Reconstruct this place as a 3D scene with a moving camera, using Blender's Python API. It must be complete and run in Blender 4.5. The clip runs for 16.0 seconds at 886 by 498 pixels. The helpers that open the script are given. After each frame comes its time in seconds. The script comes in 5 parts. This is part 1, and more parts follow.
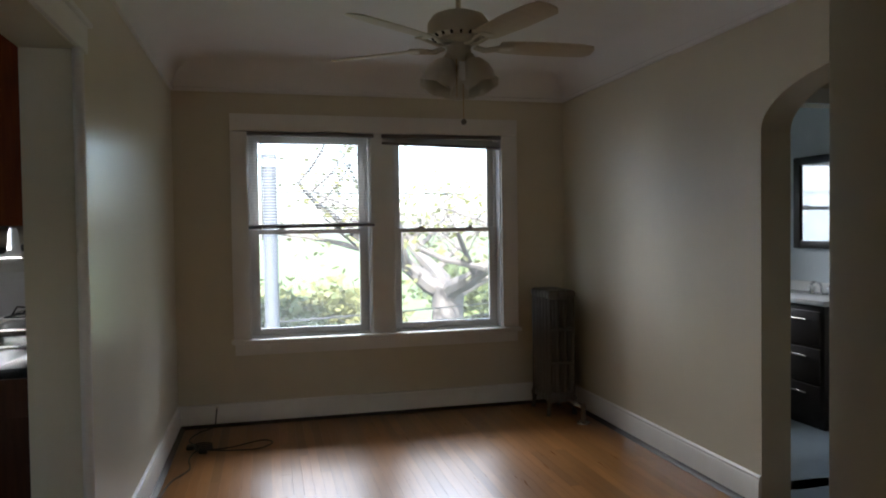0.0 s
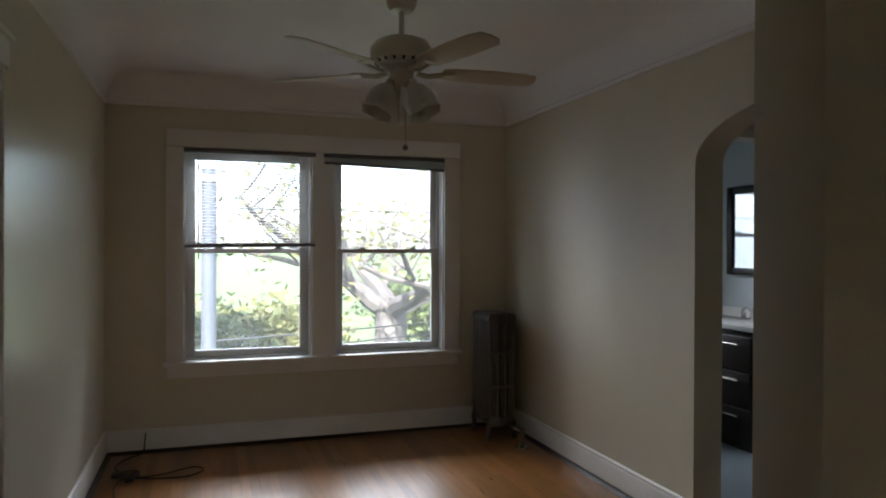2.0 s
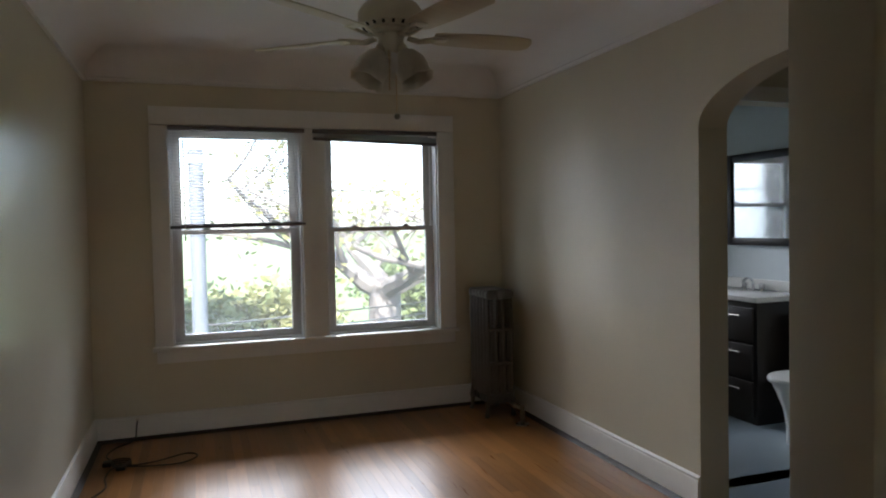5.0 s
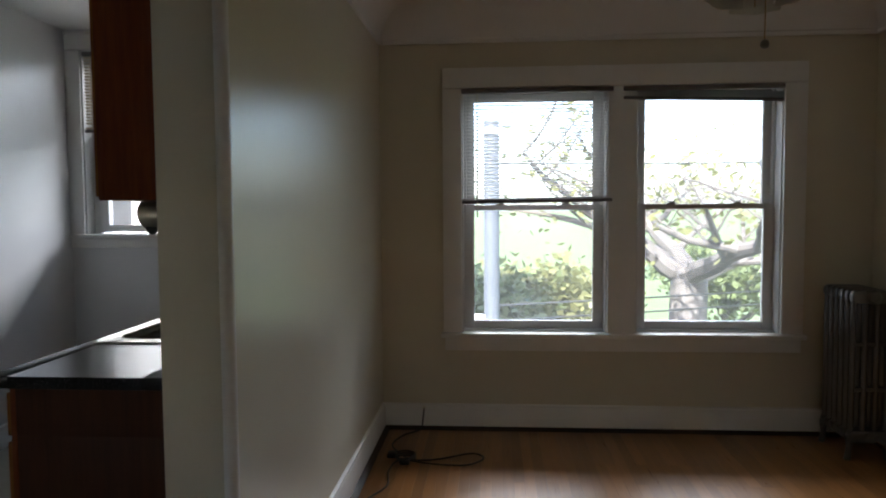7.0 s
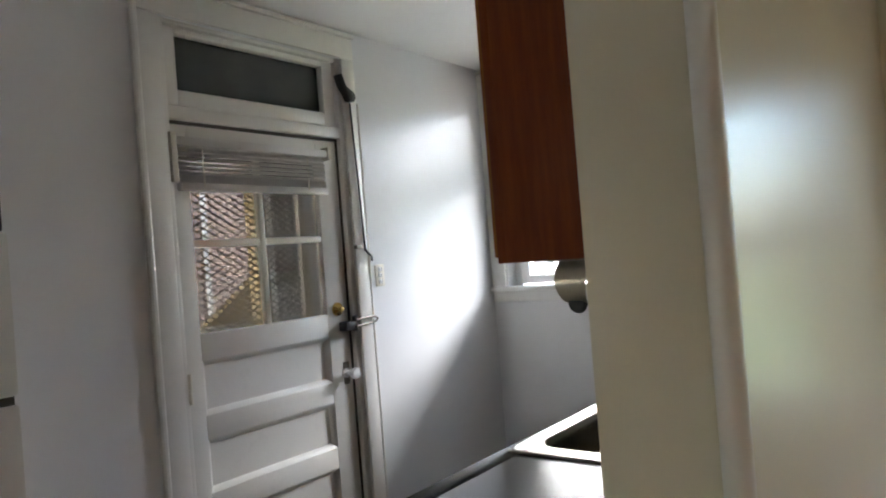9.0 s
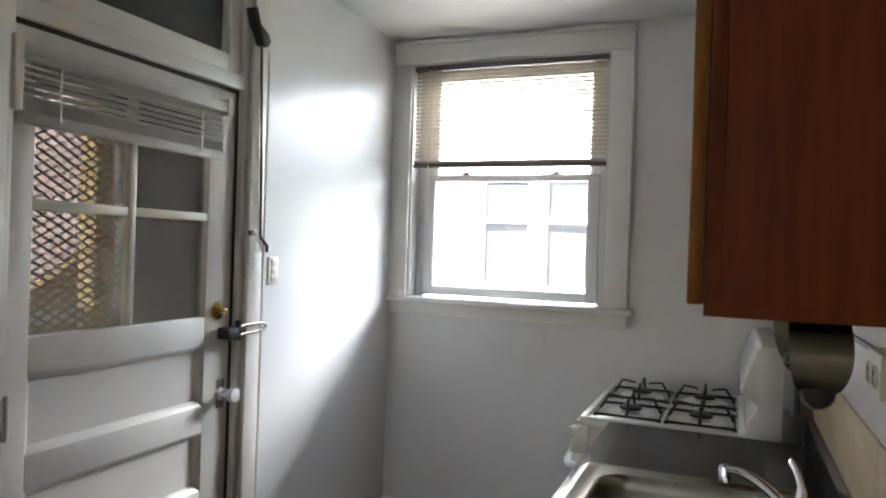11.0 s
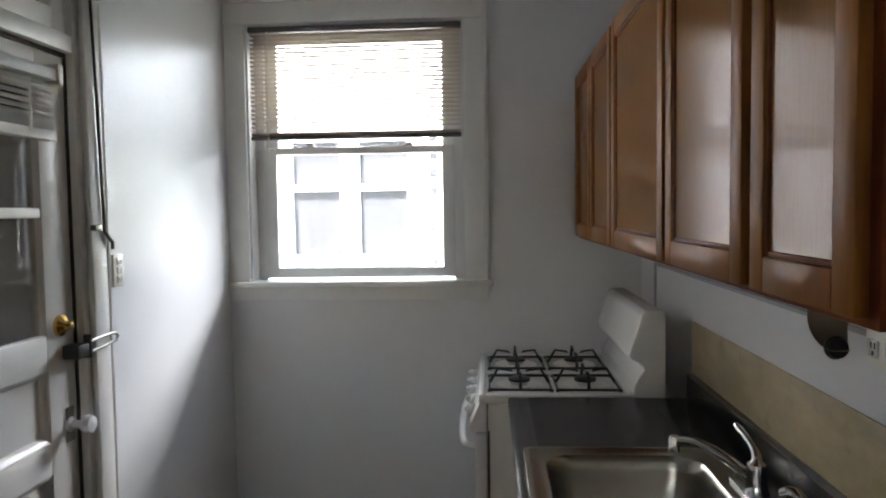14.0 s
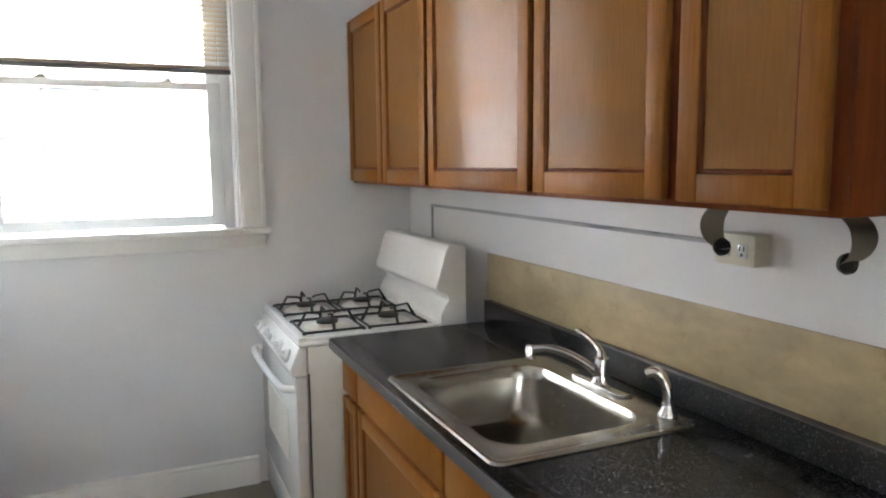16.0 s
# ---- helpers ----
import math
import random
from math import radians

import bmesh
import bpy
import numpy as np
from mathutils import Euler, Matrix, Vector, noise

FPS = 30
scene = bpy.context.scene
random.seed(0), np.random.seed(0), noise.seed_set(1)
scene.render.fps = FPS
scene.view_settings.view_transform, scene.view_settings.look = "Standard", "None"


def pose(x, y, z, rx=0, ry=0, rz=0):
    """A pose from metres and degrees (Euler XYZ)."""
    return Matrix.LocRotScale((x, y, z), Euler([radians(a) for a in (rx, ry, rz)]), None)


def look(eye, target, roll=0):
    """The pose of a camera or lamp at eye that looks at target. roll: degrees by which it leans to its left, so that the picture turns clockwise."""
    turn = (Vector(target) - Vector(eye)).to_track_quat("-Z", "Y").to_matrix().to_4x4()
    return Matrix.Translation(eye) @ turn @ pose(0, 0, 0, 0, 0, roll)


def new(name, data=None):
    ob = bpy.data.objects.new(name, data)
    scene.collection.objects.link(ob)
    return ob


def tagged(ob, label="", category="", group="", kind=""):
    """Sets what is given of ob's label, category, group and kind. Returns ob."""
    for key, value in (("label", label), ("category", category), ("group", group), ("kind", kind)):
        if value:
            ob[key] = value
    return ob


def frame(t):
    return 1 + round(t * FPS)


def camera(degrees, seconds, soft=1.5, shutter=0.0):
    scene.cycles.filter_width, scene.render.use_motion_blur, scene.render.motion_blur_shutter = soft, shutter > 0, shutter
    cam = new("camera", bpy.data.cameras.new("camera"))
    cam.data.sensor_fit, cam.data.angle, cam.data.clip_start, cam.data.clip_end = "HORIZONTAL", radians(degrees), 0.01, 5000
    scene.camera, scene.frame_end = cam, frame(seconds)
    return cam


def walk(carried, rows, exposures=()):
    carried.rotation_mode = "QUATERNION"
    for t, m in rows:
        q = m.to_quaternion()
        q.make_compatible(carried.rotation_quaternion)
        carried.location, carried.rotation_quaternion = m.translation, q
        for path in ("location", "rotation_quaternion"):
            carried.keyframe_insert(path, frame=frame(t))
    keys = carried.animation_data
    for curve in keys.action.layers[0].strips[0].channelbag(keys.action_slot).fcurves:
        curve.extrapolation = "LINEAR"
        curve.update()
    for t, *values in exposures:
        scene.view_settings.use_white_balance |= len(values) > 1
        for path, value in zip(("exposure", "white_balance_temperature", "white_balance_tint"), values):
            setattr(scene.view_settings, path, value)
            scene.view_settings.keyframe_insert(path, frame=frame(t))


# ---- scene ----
cam = camera(64.1, 16.0, soft=2.0)
PATH = [
    (0, (-0.961, 1.538, 1.422), (-0.478, 3.478, 1.369), -0.8),
    (0.5, (-0.949, 1.537, 1.465), (-0.449, 3.472, 1.415), -0.8),
    (1, (-0.954, 1.518, 1.465), (-0.401, 3.44, 1.427), 0.3),
    (1.5, (-0.946, 1.513, 1.459), (-0.348, 3.421, 1.421), 0.8),
    (2, (-0.924, 1.557, 1.475), (-0.294, 3.455, 1.464), 0.2),
    (2.5, (-0.917, 1.603, 1.471), (-0.267, 3.494, 1.423), -0.1),
    (3, (-0.91, 1.622, 1.461), (-0.298, 3.525, 1.423), -0.0),
    (3.5, (-0.929, 1.573, 1.463), (-0.368, 3.492, 1.418), 0.3),
    (3.7, (-0.901, 1.571, 1.45), (-0.311, 3.481, 1.399), -0.1),
    (5.8, (-0.907, 1.937, 1.437), (-0.252, 3.825, 1.361), -1.1),
    (6, (-0.929, 2.027, 1.454), (-0.354, 3.94, 1.354), -0.7),
    (6.5, (-0.897, 2.259, 1.486), (-0.666, 4.235, 1.354), -0.9),
    (7, (-0.885, 2.475, 1.436), (-1.03, 4.467, 1.316), -0.4),
    (7.5, (-0.983, 2.663, 1.431), (-1.302, 4.635, 1.344), -1.4),
    (8, (-1.141, 2.909, 1.452), (-1.761, 4.811, 1.456), -4.3),
    (8.3, (-1.209, 3.035, 1.451), (-2.072, 4.84, 1.443), -4.6),
    (8.5, (-1.29, 3.163, 1.458), (-2.31, 4.883, 1.435), -4.2),
    (8.7, (-1.312, 3.269, 1.478), (-2.512, 4.869, 1.5), -4.5),
    (10.8, (-1.986, 3.679, 1.505), (-2.953, 5.429, 1.459), 1.2),
    (11, (-2.075, 3.705, 1.532), (-2.835, 5.555, 1.528), 1.9),
    (11.5, (-2.351, 3.786, 1.627), (-2.494, 5.776, 1.498), -0.2),
    (12, (-2.415, 3.84, 1.634), (-2.739, 5.808, 1.475), 1.0),
    (12.5, (-2.486, 3.792, 1.64), (-2.677, 5.781, 1.549), 0.6),
    (13, (-2.532, 3.779, 1.635), (-2.779, 5.763, 1.572), -0.4),
    (13.5, (-2.521, 3.776, 1.627), (-2.74, 5.762, 1.55), -0.2),
    (14, (-2.546, 3.762, 1.608), (-2.675, 5.755, 1.497), -0.8),
    (14.5, (-2.64, 3.716, 1.556), (-2.501, 5.703, 1.37), -2.3),
    (15, (-2.774, 3.73, 1.519), (-2.427, 5.691, 1.325), 0.2),
    (15.5, (-2.986, 3.851, 1.513), (-2.538, 5.788, 1.295), -1.6),
    (16, (-3.118, 3.825, 1.553), (-2.322, 5.644, 1.313), -0.5),
]
EXPOSURES = [(t, stops, 6100 if t < 8.0 else 6300, 13) for t, stops in (
    (0.0, 2.95), (1.5, 2.75), (2.5, 2.95), (3.5, 2.9), (6.0, 3.1), (7.0, 2.8), (7.5, 3.0), (8.0, 3.55), (8.7, 4.15),
    (11.0, 4.4), (11.5, 4.2), (12.5, 4.0), (13.0, 3.8), (13.5, 3.8), (14.0, 3.9), (14.5, 4.25), (15.0, 4.7), (15.5, 5.05), (16.0, 5.25))]
walk(cam, [(t, look(eye, target, roll)) for t, eye, target, roll in PATH], EXPOSURES)

# ---- world and sun ----
world = bpy.data.worlds.new("sky")
world.use_nodes = True
scene.world = world
wn = world.node_tree
sky = wn.nodes.new("ShaderNodeTexSky")
sky.sky_type = "NISHITA"
sky.sun_disc = False
sky.sun_elevation = radians(48)
sky.sun_rotation = radians(200)
sky.dust_density = 2.0
wn.nodes["Background"].inputs[1].default_value = 0.15
wn.links.new(sky.outputs[0], wn.nodes["Background"].inputs[0])
sun_data = bpy.data.lights.new("sun", "SUN")
sun_data.energy, sun_data.angle, sun_data.color = 4.5, radians(0.5), (1.0, 0.97, 0.92)
sun = new("sun", sun_data)
sun.matrix_world = look((-3, -9, 11), (0.5, 1.0, 0.0))


def sky_lamp(name, x, y, z, aim, width, height, watts, color):
    """Area lamp added above a window's head to boost upper-sky daylight through it."""
    d = bpy.data.lights.new(name, "AREA")
    d.shape, d.size, d.size_y, d.energy, d.color = "RECTANGLE", width, height, watts, color
    new(name, d).matrix_world = look((x, y, z), aim)


sky_lamp("sky_fill_living", 0.1, 12.0, 4.3, (-0.1, 5.5, 1.0), 4.8, 1.9, 104.0, (0.96, 0.97, 0.96))
sky_lamp("sky_fill_kitchen", -2.9, 8.6, 3.75, (-3.6, 6.5, 0.9), 2.2, 1.3, 5.6, (0.62, 0.82, 1.0))


# ---- materials ----
def base_mat(name):
    m = bpy.data.materials.new(name)
    m.use_nodes = True
    nt = m.node_tree
    return m, nt, nt.nodes["Principled BSDF"]


def coords(nt, scale=(1, 1, 1), rot=(0, 0, 0)):
    tc, mp = nt.nodes.new("ShaderNodeTexCoord"), nt.nodes.new("ShaderNodeMapping")
    mp.inputs["Scale"].default_value = scale
    mp.inputs["Rotation"].default_value = rot
    nt.links.new(tc.outputs["Object"], mp.inputs[0])
    return mp.outputs[0]


def noise_tex(nt, vec, scale, detail=4, rough=0.6):
    n = nt.nodes.new("ShaderNodeTexNoise")
    n.inputs["Scale"].default_value, n.inputs["Detail"].default_value, n.inputs["Roughness"].default_value = scale, detail, rough
    nt.links.new(vec, n.inputs["Vector"])
    return n.outputs["Fac"]


def ramp(nt, fac, stops):
    r = nt.nodes.new("ShaderNodeValToRGB")
    els = r.color_ramp.elements
    while len(els) < len(stops):
        els.new(0.5)
    for e, (p, c) in zip(els, stops):
        e.position, e.color = p, (*c, 1)
    nt.links.new(fac, r.inputs[0])
    return r.outputs[0]


def mixc(nt, fac, a, b, mode="MIX"):
    x = nt.nodes.new("ShaderNodeMix")
    x.data_type, x.blend_type = "RGBA", mode
    for sock, v in ((x.inputs[0], fac), (x.inputs[6], a), (x.inputs[7], b)):
        if isinstance(v, (int, float)):
            sock.default_value = v
        elif isinstance(v, tuple):
            sock.default_value = (*v, 1)
        else:
            nt.links.new(v, sock)
    return x.outputs[2]


def bump(nt, bs, height, strength, dist=0.002):
    b = nt.nodes.new("ShaderNodeBump")
    b.inputs["Strength"].default_value, b.inputs["Distance"].default_value = strength, dist
    nt.links.new(height, b.inputs["Height"])
    nt.links.new(b.outputs[0], bs.inputs["Normal"])


def rough_range(nt, bs, fac, lo, hi):
    r = nt.nodes.new("ShaderNodeMapRange")
    r.inputs[3].default_value, r.inputs[4].default_value = lo, hi
    nt.links.new(fac, r.inputs[0])
    nt.links.new(r.outputs[0], bs.inputs["Roughness"])


def paint(name, color, rough=0.45, vary=0.06, grain=0.25, dirt=0.0, metal=0.0, spec=0.5):
    m, nt, bs = base_mat(name)
    bs.inputs["Specular IOR Level"].default_value = spec
    v = coords(nt)
    big, fine = noise_tex(nt, v, 1.7, 5), noise_tex(nt, v, 90, 3)
    lo = tuple(c * (1 - vary) for c in color)
    hi = tuple(min(1, c * (1 + vary)) for c in color)
    col = ramp(nt, big, [(0.3, lo), (0.7, hi)])
    if dirt:
        spots = ramp(nt, noise_tex(nt, v, 9, 8, 0.7), [(0.55, (0, 0, 0)), (0.8, (dirt, dirt, dirt))])
        col = mixc(nt, spots, col, (0.16, 0.13, 0.09))
    nt.links.new(col, bs.inputs["Base Color"])
    rough_range(nt, bs, big, rough - 0.07, rough + 0.07)
    bs.inputs["Metallic"].default_value = metal
    bump(nt, bs, fine, grain, 0.0015)
    return m


def plaster(name, color, rough, relief=0.35, patchy=0.05):
    m, nt, bs = base_mat(name)
    v = coords(nt)
    big, mid, roll = noise_tex(nt, v, 0.9, 4), noise_tex(nt, v, 6, 5), noise_tex(nt, v, 160, 2)
    col = ramp(nt, big, [(0.3, tuple(c * 0.94 for c in color)), (0.7, tuple(min(1, c * 1.04) for c in color))])
    col = mixc(nt, 0.25, col, ramp(nt, mid, [(0.3, tuple(c * 0.92 for c in color)), (0.7, color)]))
    nt.links.new(col, bs.inputs["Base Color"])
    rough_range(nt, bs, mid, rough - patchy, rough + patchy)
    wav = nt.nodes.new("ShaderNodeMath")
    wav.operation = "MULTIPLY_ADD"
    nt.links.new(mid, wav.inputs[0])
    wav.inputs[1].default_value = 2.0
    nt.links.new(roll, wav.inputs[2])
    bump(nt, bs, wav.outputs[0], relief, 0.0016)
    return m


def wood(name, dark, light, axis="Z", rough=0.35, per_piece=0.0, ring=9.0, spec=0.5, relief=0.06):
    m, nt, bs = base_mat(name)
    bs.inputs["Specular IOR Level"].default_value = spec
    sc = {"X": (1, 14, 14), "Y": (14, 1, 14), "Z": (14, 14, 1)}[axis]
    v = coords(nt, sc)
    info = nt.nodes.new("ShaderNodeObjectInfo")
    if per_piece:
        add = nt.nodes.new("ShaderNodeVectorMath")
        add.operation = "ADD"
        mul = nt.nodes.new("ShaderNodeVectorMath")
        mul.operation = "SCALE"
        mul.inputs[0].default_value = (31, 17, 23)
        nt.links.new(info.outputs["Random"], mul.inputs["Scale"])
        nt.links.new(v, add.inputs[0])
        nt.links.new(mul.outputs[0], add.inputs[1])
        v = add.outputs[0]
    grain, fine = noise_tex(nt, v, ring * 0.35, 5, 0.65), noise_tex(nt, v, ring * 3, 4, 0.7)
    col = ramp(nt, grain, [(0.28, dark), (0.5, tuple((a + b) / 2 for a, b in zip(dark, light))), (0.72, light)])
    col = mixc(nt, 0.16, col, ramp(nt, fine, [(0.35, dark), (0.65, light)]))
    if per_piece:
        shade = ramp(nt, info.outputs["Random"], [(0.0, (1 - per_piece,) * 3), (1.0, (1, 1, 1))])
        col = mixc(nt, 1.0, col, shade, "MULTIPLY")
    nt.links.new(col, bs.inputs["Base Color"])
    rough_range(nt, bs, grain, max(0.05, rough - 0.06), rough + 0.08)
    bump(nt, bs, fine, relief, 0.001)
    return m


def metal(name, color, rough, brushed=0.0):
    m, nt, bs = base_mat(name)
    v = coords(nt, (60, 3, 60) if brushed else (1, 1, 1))
    n = noise_tex(nt, v, 12, 4)
    nt.links.new(ramp(nt, n, [(0.3, tuple(c * 0.85 for c in color)), (0.7, color)]), bs.inputs["Base Color"])
    bs.inputs["Metallic"].default_value = 1.0
    rough_range(nt, bs, n, max(0.03, rough - 0.05), rough + 0.08)
    if brushed:
        bump(nt, bs, n, brushed, 0.0005)
    return m


def glass(name, tint=(1, 1, 1), haze=0.0):
    m, nt, bs = base_mat(name)
    out = nt.nodes["Material Output"]
    tr, gl, mx = nt.nodes.new("ShaderNodeBsdfTransparent"), nt.nodes.new("ShaderNodeBsdfGlossy"), nt.nodes.new("ShaderNodeMixShader")
    fr = nt.nodes.new("ShaderNodeFresnel")
    fr.inputs[0].default_value = 1.45
    tr.inputs[0].default_value = (*tint, 1)
    gl.inputs["Roughness"].default_value = 0.02
    nt.links.new(fr.outputs[0], mx.inputs[0])
    nt.links.new(tr.outputs[0], mx.inputs[1])
    nt.links.new(gl.outputs[0], mx.inputs[2])
    # Milky film: outdoor glare painted into window panes, dust on the door glass.
    film, tl = nt.nodes.new("ShaderNodeMixShader"), nt.nodes.new("ShaderNodeBsdfTranslucent")
    tl.inputs[0].default_value = (0.8, 0.8, 0.78, 1)
    streak = nt.nodes.new("ShaderNodeMapRange")
    streak.inputs[3].default_value, streak.inputs[4].default_value = haze * 0.6, haze * 1.4
    nt.links.new(noise_tex(nt, coords(nt, (3, 3, 1)), 3, 5), streak.inputs[0])
    nt.links.new(streak.outputs[0], film.inputs[0])
    nt.links.new(mx.outputs[0], film.inputs[1])
    nt.links.new(tl.outputs[0], film.inputs[2])
    nt.links.new(film.outputs[0], out.inputs[0])
    return m


def speckled(name, dark, light, rough):
    """Laminate with fine pale flecks and cloudy wear."""
    m, nt, bs = base_mat(name)
    v = coords(nt)
    cloud, fleck = noise_tex(nt, v, 5, 5), noise_tex(nt, v, 210, 3, 0.7)
    col = ramp(nt, cloud, [(0.3, dark), (0.75, tuple(c * 2.2 for c in dark))])
    col = mixc(nt, ramp(nt, fleck, [(0.56, (0, 0, 0)), (0.70, (0.8, 0.8, 0.8))]), col, light)
    nt.links.new(col, bs.inputs["Base Color"])
    bs.inputs["Specular IOR Level"].default_value = 0.2
    rough_range(nt, bs, cloud, rough - 0.06, rough + 0.12)
    bump(nt, bs, fleck, 0.06, 0.0006)
    return m


def leaf(name, color, rough, vary):
    return slat_mat(name, color, rough, vary, 0.4)


def bare_board(name, color, stain, rough):
    """Bare board with blotches of old glue and rubbed patches."""
    m, nt, bs = base_mat(name)
    v = coords(nt)
    big, mid, fine = noise_tex(nt, coords(nt, (1, 1, 2.5)), 2.6, 6, 0.65), noise_tex(nt, v, 11, 7, 0.7), noise_tex(nt, v, 70, 3)
    col = ramp(nt, big, [(0.32, tuple(c * 0.74 for c in color)), (0.52, color), (0.7, tuple(min(1, c * 1.25) for c in color))])
    col = mixc(nt, ramp(nt, mid, [(0.56, (0, 0, 0)), (0.72, (0.6, 0.6, 0.6))]), col, stain)
    nt.links.new(col, bs.inputs["Base Color"])
    rough_range(nt, bs, mid, rough - 0.1, rough + 0.1)
    bump(nt, bs, fine, 0.3, 0.001)
    return m


def slat_mat(name, color, rough, vary, through_light=0.55):
    """Thin vinyl that lets some light through."""
    m = paint(name, color, rough, vary)
    nt = m.node_tree
    tl, mx = nt.nodes.new("ShaderNodeBsdfTranslucent"), nt.nodes.new("ShaderNodeMixShader")
    tl.inputs[0].default_value = (*color, 1)
    mx.inputs[0].default_value = through_light
    nt.links.new(nt.nodes["Principled BSDF"].outputs[0], mx.inputs[1])
    nt.links.new(tl.outputs[0], mx.inputs[2])
    nt.links.new(mx.outputs[0], nt.nodes["Material Output"].inputs[0])
    return m


M_TAN = plaster("tan_wall_paint", (0.66, 0.615, 0.48), 0.46)
M_TANGLOSS = plaster("semi_gloss_tan_paint", (0.67, 0.625, 0.48), 0.28, 0.04, 0.012)
M_CEIL = plaster("ceiling_paint", (0.82, 0.815, 0.80), 0.6)
M_TRIM = paint("white_trim_paint", (0.80, 0.79, 0.75), 0.35, 0.05, 0.2, 0.06)
M_KWALL = plaster("white_gloss_wall", (0.74, 0.74, 0.74), 0.3)
M_DOORP = paint("white_door_paint", (0.74, 0.72, 0.67), 0.35, 0.05, 0.3, 0.12)
# near-black for gaps, seals and the recessed plinth
M_RECESS = paint("dark_recess", (0.05, 0.045, 0.04), 0.8, 0.2)
M_BATHW = plaster("pale_blue_wall", (0.60, 0.66, 0.70), 0.5)
M_BATHF = paint("grey_blue_tile", (0.35, 0.42, 0.47), 0.3, 0.08)
M_PLANK = wood("oak_floor", (0.28, 0.115, 0.031), (0.42, 0.195, 0.058), "Y", 0.29, 0.36, relief=0.012)
M_SHOE = paint("dark_shoe_strip", (0.035, 0.022, 0.014), 0.5, 0.3)
M_KFLOOR = paint("worn_vinyl", (0.23, 0.20, 0.155), 0.45, 0.25, 0.3, 0.2)
M_CAB = wood("honey_oak", (0.22, 0.080, 0.017), (0.31, 0.128, 0.030), "Z", 0.34, ring=22.0, spec=0.04, relief=0.02)
M_CABP = wood("honey_oak_panel", (0.235, 0.108, 0.034), (0.285, 0.138, 0.048), "Z", 0.13, ring=30.0, spec=0.035, relief=0.006)
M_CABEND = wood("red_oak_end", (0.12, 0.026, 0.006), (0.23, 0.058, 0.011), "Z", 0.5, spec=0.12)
# Cabinet oak darkened: shade on the base cabinets' end is put into this colour.
M_CABSHADE = wood("shaded_cabinet_side", (0.05, 0.02, 0.008), (0.09, 0.036, 0.014), "Z", 0.5, spec=0.15)
M_COUNTER = speckled("dark_laminate", (0.014, 0.014, 0.0145), (0.11, 0.11, 0.105), 0.2)
M_EDGE = paint("laminate_edge", (0.10, 0.10, 0.10), 0.25, 0.2)
M_SPLASH = bare_board("bare_tan_board", (0.40, 0.32, 0.18), (0.24, 0.17, 0.08), 0.5)
M_STEEL = metal("brushed_steel", (0.44, 0.42, 0.37), 0.24, 0.12)
M_BRACKET = metal("worn_steel", (0.40, 0.37, 0.31), 0.3, 0.1)
M_CHROME = metal("chrome", (0.75, 0.75, 0.76), 0.08)
M_BRASS = metal("brass", (0.75, 0.52, 0.18), 0.2)
M_DARKM = metal("dark_metal", (0.22, 0.2, 0.17), 0.35)
M_BLACK = paint("black_plastic", (0.015, 0.015, 0.015), 0.4, 0.2)
M_GRATE = paint("cast_iron", (0.02, 0.02, 0.02), 0.5, 0.3, 0.5)
M_ENAMEL = paint("white_enamel", (0.78, 0.77, 0.74), 0.18, 0.03, 0.05, 0.05)
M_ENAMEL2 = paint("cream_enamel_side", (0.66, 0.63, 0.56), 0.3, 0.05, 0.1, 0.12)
M_FRIDGE = paint("fridge_white", (0.68, 0.67, 0.63), 0.35, 0.04, 0.4, 0.04)
M_RAD = paint("silver_radiator_paint", (0.13, 0.125, 0.12), 0.34, 0.12, 0.4, 0.2, 0.7)
M_FAN = paint("antique_white_fan", (0.62, 0.57, 0.45), 0.35, 0.06, 0.1, 0.08)
M_BLADE = wood("cream_fan_blade", (0.52, 0.46, 0.33), (0.60, 0.54, 0.41), "X", 0.4)
M_SHADE = paint("frosted_shade", (0.72, 0.69, 0.60), 0.3, 0.05)
M_SHADE.node_tree.nodes["Principled BSDF"].inputs["Transmission Weight"].default_value = 0.25
M_SLAT = slat_mat("vinyl_slat", (0.78, 0.76, 0.73), 0.35, 0.05)
M_SLATK = slat_mat("aged_vinyl_slat", (0.70, 0.60, 0.47), 0.35, 0.06, 0.22)
M_RAILD = paint("dark_bottom_rail", (0.16, 0.14, 0.14), 0.4, 0.1)
M_SASH = paint("vinyl_sash", (0.70, 0.69, 0.67), 0.35, 0.04, 0.1, 0.08)
M_GLASS = glass("window_glass", (0.97, 0.98, 0.98), haze=0.035)
M_DOORGLASS = glass("dusty_door_glass", (0.62, 0.62, 0.58), haze=0.035)
M_DARKGLASS = paint("dirty_glass", (0.045, 0.05, 0.045), 0.25, 0.4, 0.3)
M_MIRROR = metal("mirror_silver", (0.9, 0.9, 0.9), 0.01)
M_ESP = wood("espresso_wood", (0.008, 0.006, 0.005), (0.018, 0.012, 0.010), "Z", 0.4)
M_CHINA = paint("white_porcelain", (0.76, 0.76, 0.75), 0.1, 0.02, 0.02)
M_PLATE = paint("ivory_plastic", (0.70, 0.66, 0.56), 0.35, 0.04)
M_SIDING = paint("white_stucco", (0.60, 0.59, 0.57), 0.8, 0.05, 0.8, 0.05)
M_NGLASS = paint("dark_window_pane", (0.03, 0.031, 0.0325), 0.6, 0.08, spec=0.1)
M_PINK = paint("pink_brick_face", (0.24, 0.17, 0.15), 0.8, 0.12, 0.8, 0.1)
